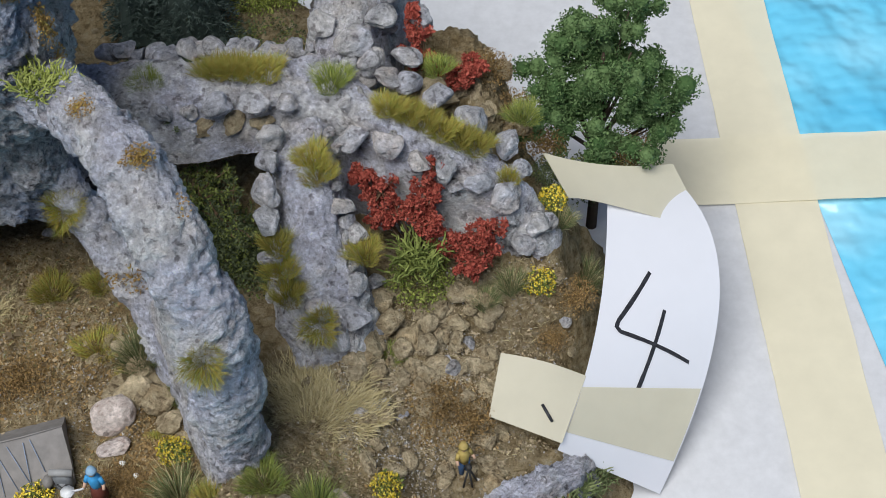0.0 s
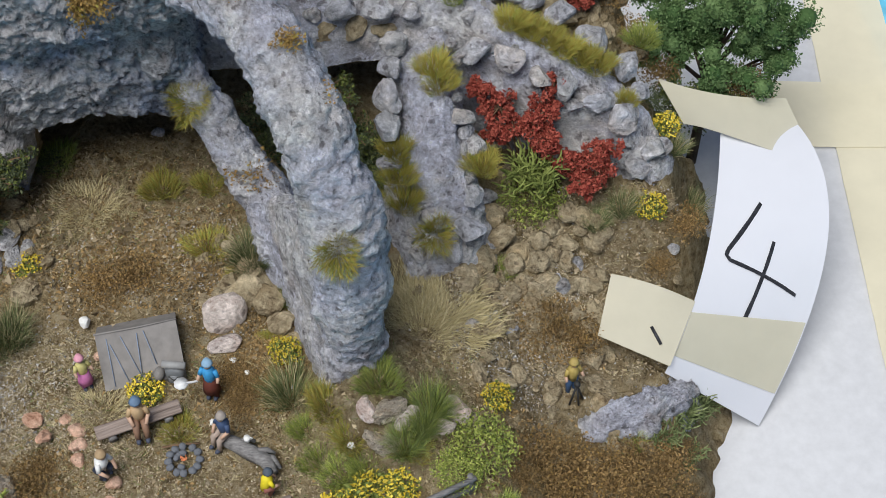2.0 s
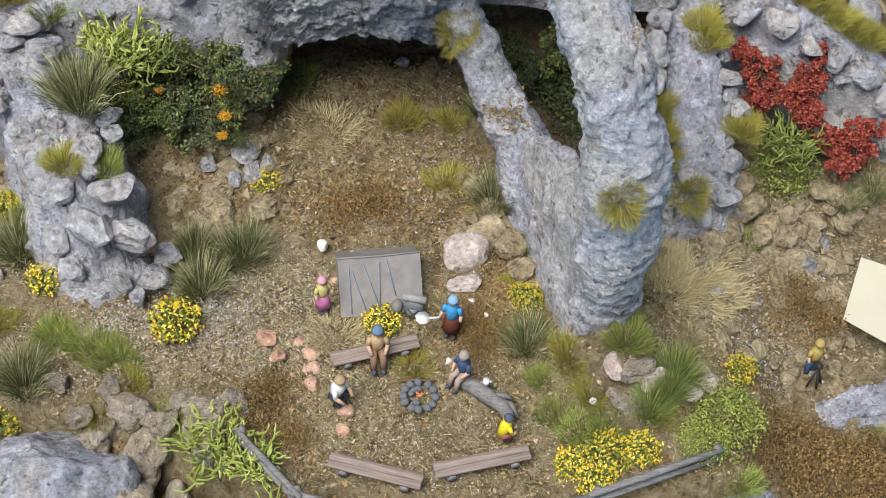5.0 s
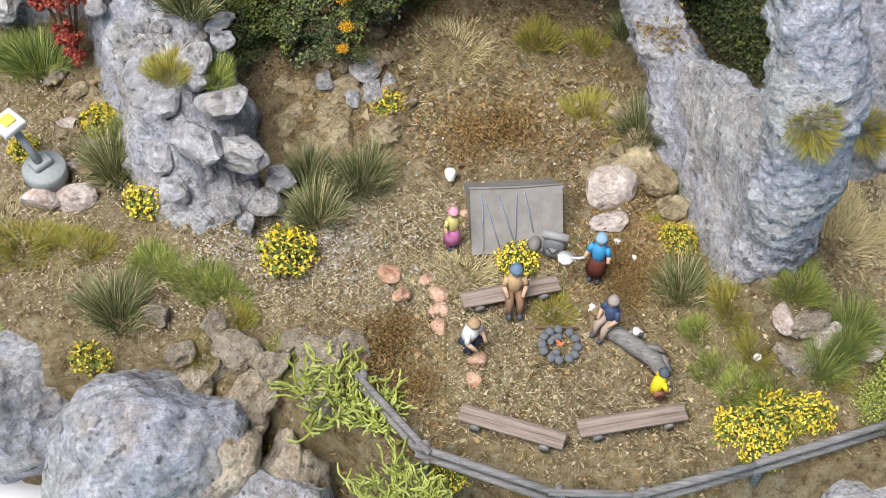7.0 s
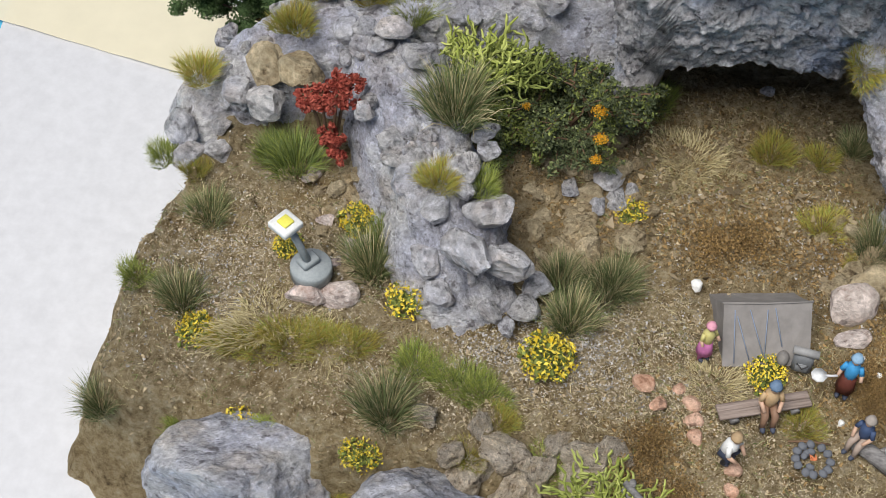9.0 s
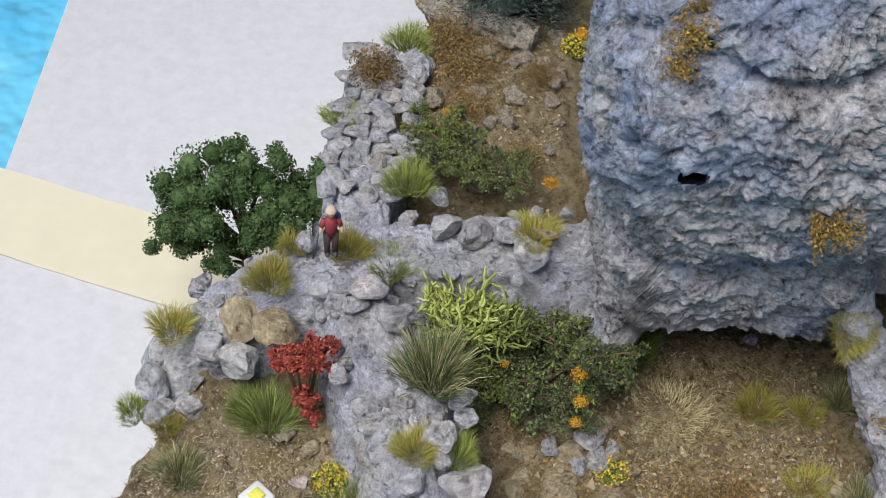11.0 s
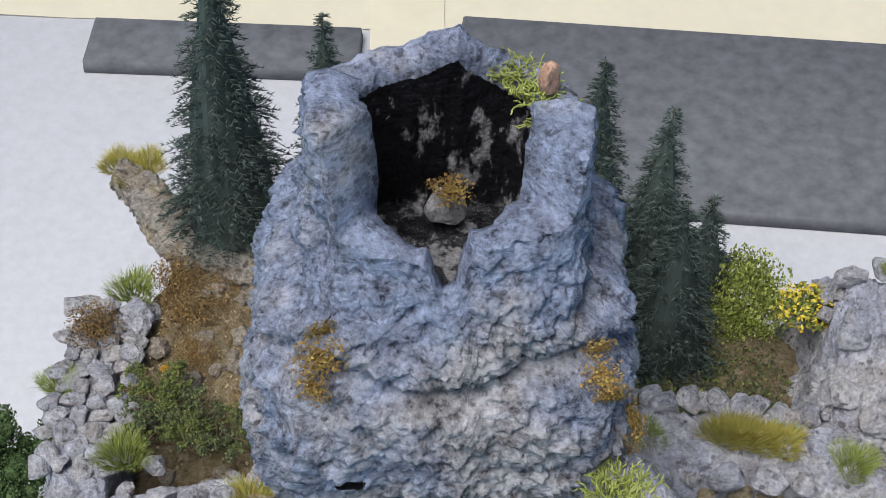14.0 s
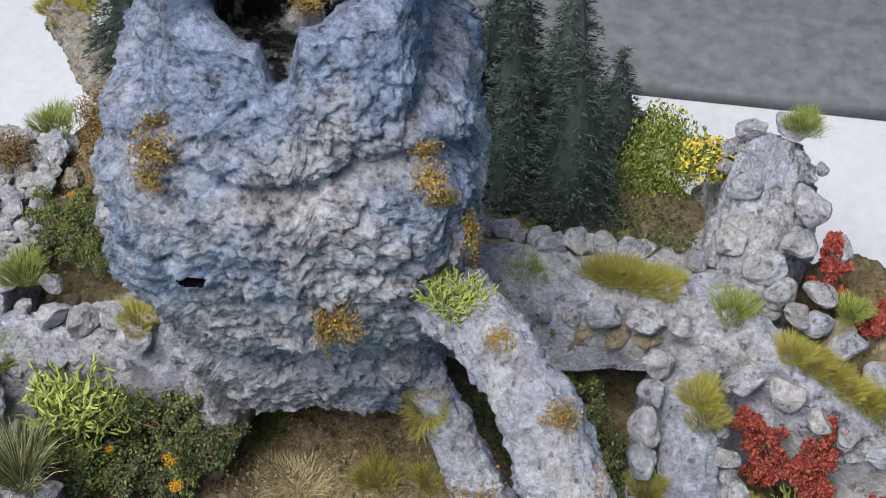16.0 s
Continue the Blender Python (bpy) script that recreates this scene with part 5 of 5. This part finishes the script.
def log():
    t = thing("fallen_log", 26, -1, 0, "grey weathered fallen log with forked end", "log")
    b = Build()
    b.tube([(-11, 9, 2.5), (-5, 5, 3), (2, 0, 3.2), (8, -5, 3), (11, -11, 2.4)], [2.6, 3.2, 3.6, 3.3, 2.2], GREYWOOD, 12, True, 0.12)
    part("trunk", b, t)
    for pts, rad in ((((6, -3, 3), (11, -4, 3.2), (14, -8, 1)), (2.2, 1.6, 0.8)), (((4, -1, 4), (9, 0, 4), (12, -1, 2)), (1.8, 1.3, 0.7)), (((-2, 4, 4), (1, 6, 4.5), (4, 5, 3)), (1.8, 1.3, 0.8))):
        b = Build()
        b.tube(pts, rad, GREYWOOD, 8, True, 0.1)
        part("branch", b, t)
    mug = thing("mug", 27, 3, 6.2, "white tin mug standing on the log", "mug")
    b = Build()
    b.tube([(0, 0, 0), (0, 0, 2.6)], [1.3, 1.4], paint("tin_white", (0.75, 0.75, 0.73)), 12)
    part("cup", b, mug)
    b = Build()
    b.tube([(1.3, 0, 2.1), (2.4, 0, 1.6), (1.3, 0, 0.6)], [0.3, 0.3, 0.3], paint("tin_white", (0.75, 0.75, 0.73)), 6)
    part("handle", b, mug)


log()


def figurine(x, y, z, rz, label, top, legs, hat, pose_kind="stand", s=1.0, skin=(0.55, 0.36, 0.26), skirt=False, extra=()):
    """A painted plastic figure as one plain shape."""
    b = Build()
    cols = {n: paint("figure_%s_%d_%d_%d" % (n, *(int(99 * v) for v in c)), c) for n, c in (("top", top), ("legs", legs), ("hat", hat), ("skin", skin))}
    hip = {"stand": 9.0, "sit": 5.2, "squat": 3.6}[pose_kind]
    lean = {"stand": 0.0, "sit": -0.6, "squat": -2.2}[pose_kind]
    for k in (-1, 1):
        if pose_kind == "stand":
            pts, rad = [(k * 1.3, -0.3, 0), (k * 1.3, 0, 4.5), (k * 1.1, 0, hip)], [0.9, 1.15, 1.5]
        elif pose_kind == "sit":
            pts, rad = [(k * 1.5, -5.0, 0), (k * 1.5, -4.4, 4.6), (k * 1.2, 0, hip)], [0.9, 1.15, 1.5]
        else:
            pts, rad = [(k * 1.6, -1.2, 0), (k * 1.9, -3.0, 3.8), (k * 1.2, 0.8, hip)], [0.9, 1.2, 1.5]
        b.tube(pts, rad, cols["legs"], 8)
        b.ball((pts[0][0], pts[0][1] - 0.7, 0.5), (0.9, 1.5, 0.7), paint("boot_dark", (0.06, 0.07, 0.1)), 7, 5)
    if skirt:
        b.tube([(0, 0, 3.8), (0, 0, 6.5), (0, 0, hip + 1)], [3.2, 2.8, 1.9], cols["legs"], 12)
    b.tube([(0, 0, hip - 0.6), (0, lean * 0.3, hip + 2), (0, lean * 0.7, hip + 4.6), (0, lean, hip + 6.4)], [1.9, 2.1, 2.4, 1.2], cols["top"], 10)
    sh = hip + 5.2
    for k in (-1, 1):
        hand = (k * 2.0, lean - 3.4, sh - 4.2) if pose_kind != "stand" else (k * 3.6, -2.4, sh - 3.6)
        b.tube([(k * 2.1, lean * 0.8, sh), (k * 3.2, lean - 0.6, sh - 2.4)], [0.95, 0.85], cols["top"], 7)
        b.tube([(k * 3.2, lean - 0.6, sh - 2.4), hand], [0.75, 0.55], cols["skin"], 7)
    b.ball((0, lean - 0.2, hip + 8.2), (1.45, 1.6, 1.8), cols["skin"], 10, 8)
    b.tube([(0, lean, hip + 8.6), (0, lean, hip + 8.9), (0, lean, hip + 10.2)], [2.1, 1.7, 1.2], cols["hat"], 10)
    for shape, c, r, col in extra:
        if shape == "ball":
            b.ball(c, r, paint("figure_extra_%d_%d_%d" % tuple(int(99 * v) for v in col), col), 9, 6)
        else:
            b.tube(c, r, paint("figure_extra_%d_%d_%d" % tuple(int(99 * v) for v in col), col), 8)
    ob = new("figurine", b.mesh("figurine"))
    ob.matrix_basis = Matrix.LocRotScale((x * MM, y * MM, z * MM), Euler((0, 0, rz)), (s * 1.25, s * 1.25, s * 1.45))
    return tagged(ob, label, "figurine", "painted figurines")


figurine(13, 31, 0, -0.3, "painted figurine in blue top and brown skirt holding a pan", (0.05, 0.3, 0.6), (0.12, 0.035, 0.025), (0.25, 0.4, 0.55), "stand", 0.98, skirt=True,
         extra=(("tube", [(-3.6, -2.4, 10.4), (-5, -3, 10.2), (-8, -4, 10)], [0.4, 0.4, 0.4], (0.6, 0.6, 0.62)), ("tube", [(-9, -4.4, 9.6), (-9, -4.4, 10.4)], [2.4, 2.6], (0.75, 0.76, 0.76))))
figurine(-41, 42, 0, 0.5, "painted figurine in pink dress and pink hat", (0.55, 0.5, 0.2), (0.6, 0.2, 0.42), (0.7, 0.33, 0.42), "stand", 0.85, skirt=True)
figurine(-17.5, 18.5, 0.5, 0.1, "seated painted figurine in tan shirt and blue hat", (0.5, 0.35, 0.2), (0.25, 0.15, 0.1), (0.13, 0.2, 0.3), "sit", 1.05)
figurine(-34, -2, 0, 0.9, "crouching painted figurine in white shirt and straw hat", (0.75, 0.75, 0.74), (0.04, 0.05, 0.08), (0.4, 0.28, 0.16), "squat", 1.0)
figurine(18, 8, 1, -0.8, "seated painted figurine in dark blue shirt on the log", (0.05, 0.08, 0.16), (0.38, 0.3, 0.25), (0.33, 0.29, 0.26), "sit", 0.95)
figurine(33, -19, 0, 1.9, "crouching painted figurine in bright yellow shirt", (0.75, 0.62, 0.03), (0.25, 0.1, 0.08), (0.08, 0.1, 0.13), "squat", 0.85)
figurine(172, 35, ground(172, 35), 0.3, "painted figurine in ochre coat standing behind a tripod", (0.42, 0.32, 0.1), (0.05, 0.1, 0.2), (0.4, 0.3, 0.1), "stand", 0.95,
         extra=(("tube", [(0, -4, 9), (0, -7, 0)], [0.4, 0.4], (0.04, 0.04, 0.04)), ("tube", [(0, -4, 9), (-3, -5, 0)], [0.4, 0.4], (0.04, 0.04, 0.04)), ("tube", [(0, -4, 9), (3, -5, 0)], [0.4, 0.4], (0.04, 0.04, 0.04)), ("ball", (0, -4, 9.6), (1.3, 1.6, 1.1), (0.03, 0.03, 0.03))))
figurine(-193, 170, 53, 0.2, "painted hiker figurine in red jacket with blue rucksack", (0.3, 0.05, 0.06), (0.1, 0.06, 0.06), (0.6, 0.45, 0.36), "stand", 1.0,
         extra=(("ball", (1.5, 2.2, 13), (2, 1.6, 2.4), (0.06, 0.15, 0.3)), ("tube", [(-4, -2, 11), (-6, -2, 0)], [0.3, 0.3], (0.1, 0.1, 0.1))))


def fence():
    t = thing("fence", 0, 0, 0, "weathered grey wooden rail fence round the camp", "fence")
    posts = [(-70, -24, 8), (-47, -50, 8), (-2, -64, 8), (26, -63, 8), (68, -48, 8), (116, -30, 10)]
    for x, y, h in posts:
        b = Build()
        b.tube([(x, y, -8), (x + 0.4, y, h), (x + 0.6, y, h + 6)], [1.9, 1.7, 1.3], GREYWOOD, 8, True, 0.08)
        part("post", b, t)
    for (x0, y0, h0), (x1, y1, h1) in zip(posts, posts[1:]):
        d = Vector((x1 - x0, y1 - y0, 0)).normalized() * 3
        for lift in (2.5, 8.5):
            b = Build()
            b.tube([(x0 - d.x, y0 - d.y - 1.6, h0 + lift - 4 + rng.uniform(-1, 1)), ((x0 + x1) / 2, (y0 + y1) / 2 - 1.6, (h0 + h1) / 2 + lift - 4), (x1 + d.x, y1 + d.y - 1.6, h1 + lift - 4 + rng.uniform(-1, 1))], [1.3, 1.5, 1.2], GREYWOOD, 7, True, 0.08)
            part("rail", b, t)


fence()


def spotlight():
    t = thing("spotlight", -198, 62, 4, "small grey lamp on a round foot with square yellow chip", "lamp", rz=0.2)
    grey = paint("lamp_grey", (0.3, 0.33, 0.34), 0.6)
    b = Build()
    b.tube([(0, 0, 0), (0, 0, 5), (0, 0, 6)], [8.5, 8.5, 8.0], grey, 24)
    part("foot", b, t)
    b = Build()
    b.box((-1, 1, 7.5), (8, 6, 3), grey, 0.6, 0.6)
    part("bracket", b, t)
    b = Build()
    b.tube([(-1, 0, 7), (-4, 2, 16), (-8, 4, 26)], [1.8, 1.6, 1.6], grey, 10)
    part("pole", b, t)
    b = Build()
    b.box((-9, 3, 29), (10, 10, 3), paint("lamp_white", (0.7, 0.71, 0.7)), 0.7, 0.4)
    head = part("head", b, t, "white square housing")
    b = Build()
    b.box((-9, 3, 31), (5, 5, 1), paint("chip_yellow", (0.75, 0.7, 0.12)), 0.7, 0.3)
    part("chip", b, head, "yellow light chip")


spotlight()


# ---- the numbered sheet and its tapes ----
def bow(a, m, c, v):
    a, m, c = Vector(a), Vector(m), Vector(c)
    k = 2 * m - (a + c) / 2
    return (1 - v) ** 2 * a + 2 * v * (1 - v) * k + v * v * c


def on_sheet(u, v, up=0.0):
    f = lambda uu, vv: bow((268, 171, 7), (248, 97, -11), (216, 37, -27), vv).lerp(bow((302, 172, -5), (312, 108, -24), (267, 33, -76), vv), uu)
    n = (f(u + 0.01, v) - f(u - 0.01, v)).cross(f(u, v - 0.01) - f(u, v + 0.01)).normalized()
    return f(u, v) + n * up


def sheet_patch(u0, u1, v0, v1, nu, nv, up, thick, mat, build, fn=on_sheet):
    verts, faces = [], []
    for layer in (up, up - thick):
        for j in range(nv + 1):
            for i in range(nu + 1):
                verts.append(fn(u0 + (u1 - u0) * i / nu, v0 + (v1 - v0) * j / nv, layer))
    m = (nu + 1) * (nv + 1)
    for j in range(nv):
        for i in range(nu):
            q = (j * (nu + 1) + i, (j + 1) * (nu + 1) + i, (j + 1) * (nu + 1) + i + 1, j * (nu + 1) + i + 1)
            faces += [q, tuple(k + m for k in reversed(q))]
    build.add(verts, faces, mat)


def numbered_sheet():
    t = thing("numbered_sheet", 0, 0, 0, "curved white paper sheet with a handwritten black 4", "sign")
    b = Build()
    sheet_patch(0, 1, 0, 1, 16, 30, 0, 0.25, PAPER, b)
    part("paper", b, t)
    for ends in (((0.40, 0.38), (0.17, 0.53), (0.16, 0.55), (0.20, 0.57), (0.82, 0.69)), ((0.54, 0.52), (0.49, 0.66), (0.44, 0.81))):
        b = Build()
        line = []
        for (u0, v0), (u1, v1) in zip(ends, ends[1:]):
            line += [on_sheet(u0 + (u1 - u0) * k / 6, v0 + (v1 - v0) * k / 6, 0.35) for k in range(6)]
        line.append(on_sheet(*ends[-1], 0.35))
        verts, faces = [], []
        for i, p in enumerate(line):
            d = (line[min(i + 1, len(line) - 1)] - line[max(i - 1, 0)]).normalized()
            s = d.cross(Vector((0.5, -0.3, 0.8))).normalized() * rng.uniform(1.0, 1.25)
            verts += [p - s, p + s]
        for i in range(len(line) - 1):
            faces.append((2 * i, 2 * i + 2, 2 * i + 3, 2 * i + 1))
        b.add(verts, faces, INK)
        part("marker_stroke", b, t, "black marker stroke", False)
    b = Build()
    sheet_patch(0, 0.98, 0.76, 0.93, 14, 8, 0.7, 0.15, TAPETHIN, b)
    part("tape_band", b, t, "translucent masking tape band")
    b = Build()

    def flap(u, v, up):
        top = Vector((198, 83, -10)).lerp(Vector((236, 69, -19)), u) + Vector((0, 0, 2.5 * math.sin(3.1 * u)))
        low = Vector((187, 54, -17)).lerp(Vector((218, 38, -24)), u)
        return top.lerp(low, v) + Vector((0, 0, up))

    sheet_patch(0, 1, 0, 1, 10, 8, 0.8, 0.25, TAPETHIN, b, flap)
    part("tape_flap", b, t, "loose end of masking tape")
    b = Build()

    def upper(u, v, up):
        a = bow((237, 180, 16), (268, 172, 9), (304, 176, -2), u)
        c = bow((244, 150, 14), (266, 150, 4), (314, 140, -16), u)
        return a.lerp(c, v) + Vector((0, 0, up))

    sheet_patch(0, 1, 0, 1, 14, 8, 1.4, 0.25, TAPETHIN, b, upper)
    part("upper_tape", b, t, "masking tape over the sheet's top")
    b = Build()
    b.tube([flap(0.62, 0.6, 1.5), flap(0.8, 0.78, 1.5)], [0.8, 0.8], INK, 6)
    part("pen_tick", b, t)


numbered_sheet()


def slab(x, y, w, d, rz, label):
    b = Build()
    b.box((x, y, TZ + 2 + 5), (w, d, 10), SLATE, rz, 1.2, 0.6)
    tagged(new("slate_slab", b.mesh("slate_slab")), label, "slab", "slate slabs")


slab(-168, 627, 180, 46, -0.05, "narrow dark grey slate slab lying on the board")
slab(132, 560, 300, 170, -0.09, "wide dark grey slate slab lying on the board")


# ---- loose grit and chips ----
def scatter(name, label, n, size, mat, areas, seed, lift=0.0):
    r = random.Random(seed)
    b = Build()
    for _ in range(n):
        x0, x1, y0, y1 = r.choice(areas)
        x, y = r.uniform(x0, x1), r.uniform(y0, y1)
        z = ground(x, y)
        if z > -40:
            b.crumb((x, y, z + lift), size * r.uniform(0.4, 1.4) ** 1.5, mat)
    tagged(new(name, b.mesh(name, False)), label, "gravel", kind="stuff")


CAMP = [(-170, -100, 205, 330), (-170, -60, 110, 170), (-60, 60, -60, 110), (-150, 0, -30, 60), (-60, 20, 100, 190), (30, 130, -40, 90), (-285, -150, -20, 130), (120, 240, -20, 130), (120, 230, 40, 130)]
scatter("brown_grit", "loose brown grit over the earth", 26000, 0.8, GRIT, CAMP, 1)
scatter("leaf_litter", "dry brown flake litter over the earth", 9000, 0.9, BROWNLEAF, [(-70, 60, -60, 40), (20, 50, 20, 60), (-80, -40, -60, 10), (120, 220, -40, 20), (-60, 20, 80, 120), (150, 190, 45, 75)], 2)
scatter("grey_chips", "pale grey stone chips over the earth", 7500, 0.6, GRITGREY, [(-110, -40, 10, 80), (-280, -150, 20, 130), (130, 240, 20, 130), (-60, 20, 80, 140), (0, 60, 60, 130)], 3)
scatter("rubble", "small tan rubble over the earth", 1100, 1.8, GRIT, [(-100, -60, 80, 150), (0, 60, 70, 130), (130, 240, 20, 130), (-200, -150, 60, 110), (-60, 20, 80, 130)], 4)


def strew(name, label, n, size, mat, spots, seed):
    """Grains thrown round a few spots, thinning outwards: (x, y, spread x, spread y)."""
    r = random.Random(seed)
    b = Build()
    for _ in range(n):
        cx, cy, sx, sy = r.choice(spots)
        x, y = r.gauss(cx, sx), r.gauss(cy, sy)
        z = ground(x, y)
        if z > -30:
            b.crumb((x, y, z), size * r.uniform(0.5, 1.4), mat)
    tagged(new(name, b.mesh(name, False)), label, "gravel", kind="stuff")


strew("pale_sand", "pale sand and fine gravel strewn round the camp", 48000, 0.5, SAND, [(0, -22, 36, 18), (-50, 20, 30, 22), (-90, 40, 30, 16), (-20, 6, 30, 22), (-110, 30, 30, 14), (-215, 50, 30, 22), (-215, 90, 22, 20), (-235, 70, 22, 24), (-200, 66, 26, 22), (-60, 45, 20, 20), (-150, 10, 30, 10), (160, 60, 26, 26), (172, 84, 20, 16), (190, 62, 14, 18), (150, 84, 18, 14)], 31)
# brown flakes strewn thick: litter, and the cave floor's shade put into colour
strew("cave_litter", "dark brown flake litter on the cave floor, thickened for its shade", 18000, 0.8, BROWNLEAF, [(24, 36, 12, 12), (42, 52, 9, 14), (22, 84, 18, 14), (-30, 155, 30, 22), (12, 112, 22, 18), (-28, 112, 28, 16), (40, 84, 12, 14), (-95, 120, 16, 20)], 33)
strew("white_dust_chips", "whitish stone dust at the wall's foot", 7000, 0.6, GRITGREY, [(-100, 42, 16, 10), (-120, 36, 14, 8), (-84, 40, 12, 10), (-240, 60, 12, 14), (128, 60, 8, 14), (150, 40, 16, 12)], 32)


def litter(name, label, n, length, mat, areas, seed):
    """Short fibres lying on the earth."""
    r = random.Random(seed)
    b = Build()
    for _ in range(n):
        x0, x1, y0, y1 = r.choice(areas)
        x, y = r.uniform(x0, x1), r.uniform(y0, y1)
        z = ground(x, y)
        if z > -30:
            a, d = r.uniform(0, 6.283), length * r.uniform(0.5, 1.4)
            b.blade((x, y, z + 0.1), (x + d * math.cos(a), y + d * math.sin(a), z + d * r.uniform(0.05, 0.5)), 0.13, mat, 0.3)
    tagged(new(name, b.mesh(name, False)), label, "litter", kind="stuff")


litter("straw_fibres", "pale straw fibres strewn over the earth", 11000, 3.2, STRAW, CAMP[2:] + [(-60, 60, -60, 60), (-130, -40, 0, 70)], 21)
litter("brown_fibres", "brown dry fibres strewn over the earth", 6000, 2.6, BROWNLEAF, CAMP, 22)
litter("green_fibres", "thin green fibres strewn over the earth", 3500, 3.0, GRASS_G, [(-285, -150, -10, 120), (30, 130, -40, 40), (-70, 10, -30, 60), (-100, 30, 100, 180)], 23)

# more rubble on the bare slope and round the cave sides
r9 = random.Random(77)
SPREADS = ((128, 196, 28, 96, 44, 3.2, 7.0), (150, 205, -6, 40, 16, 3.0, 7.0), (-112, -66, 96, 150, 20, 2.5, 6.5), (-215, -165, 92, 124, 12, 2.5, 6.0), (14, 62, 84, 150, 14, 2.5, 6.5))
for x0, x1, y0, y1, n, s0, s1 in SPREADS:
    for i in range(n):
        x, y, s = r9.uniform(x0, x1), r9.uniform(y0, y1), r9.uniform(s0, s1)
        rock("rubble_stone", x, y, ground(x, y) + s * 0.15, (s, s * r9.uniform(0.65, 0.95), s * r9.uniform(0.6, 0.95)), TANS, "tan rubble stone half sunk in the earth", group="sunk stones")
for x0, x1, y0, y1, n in ((-112, -68, 78, 128, 26), (22, 58, 84, 122, 10), (136, 200, 70, 116, 26), (-212, -176, 100, 122, 8)):
    for i in range(n):
        x, y, s = r9.uniform(x0, x1), r9.uniform(y0, y1), r9.uniform(5.0, 8.5)
        rock("clod", x, y, ground(x, y) - s * 0.1, (s, s * r9.uniform(0.7, 0.95), s * r9.uniform(0.6, 0.85)), TANS, "large earth-coloured clod half sunk in the ground", group="large clods")
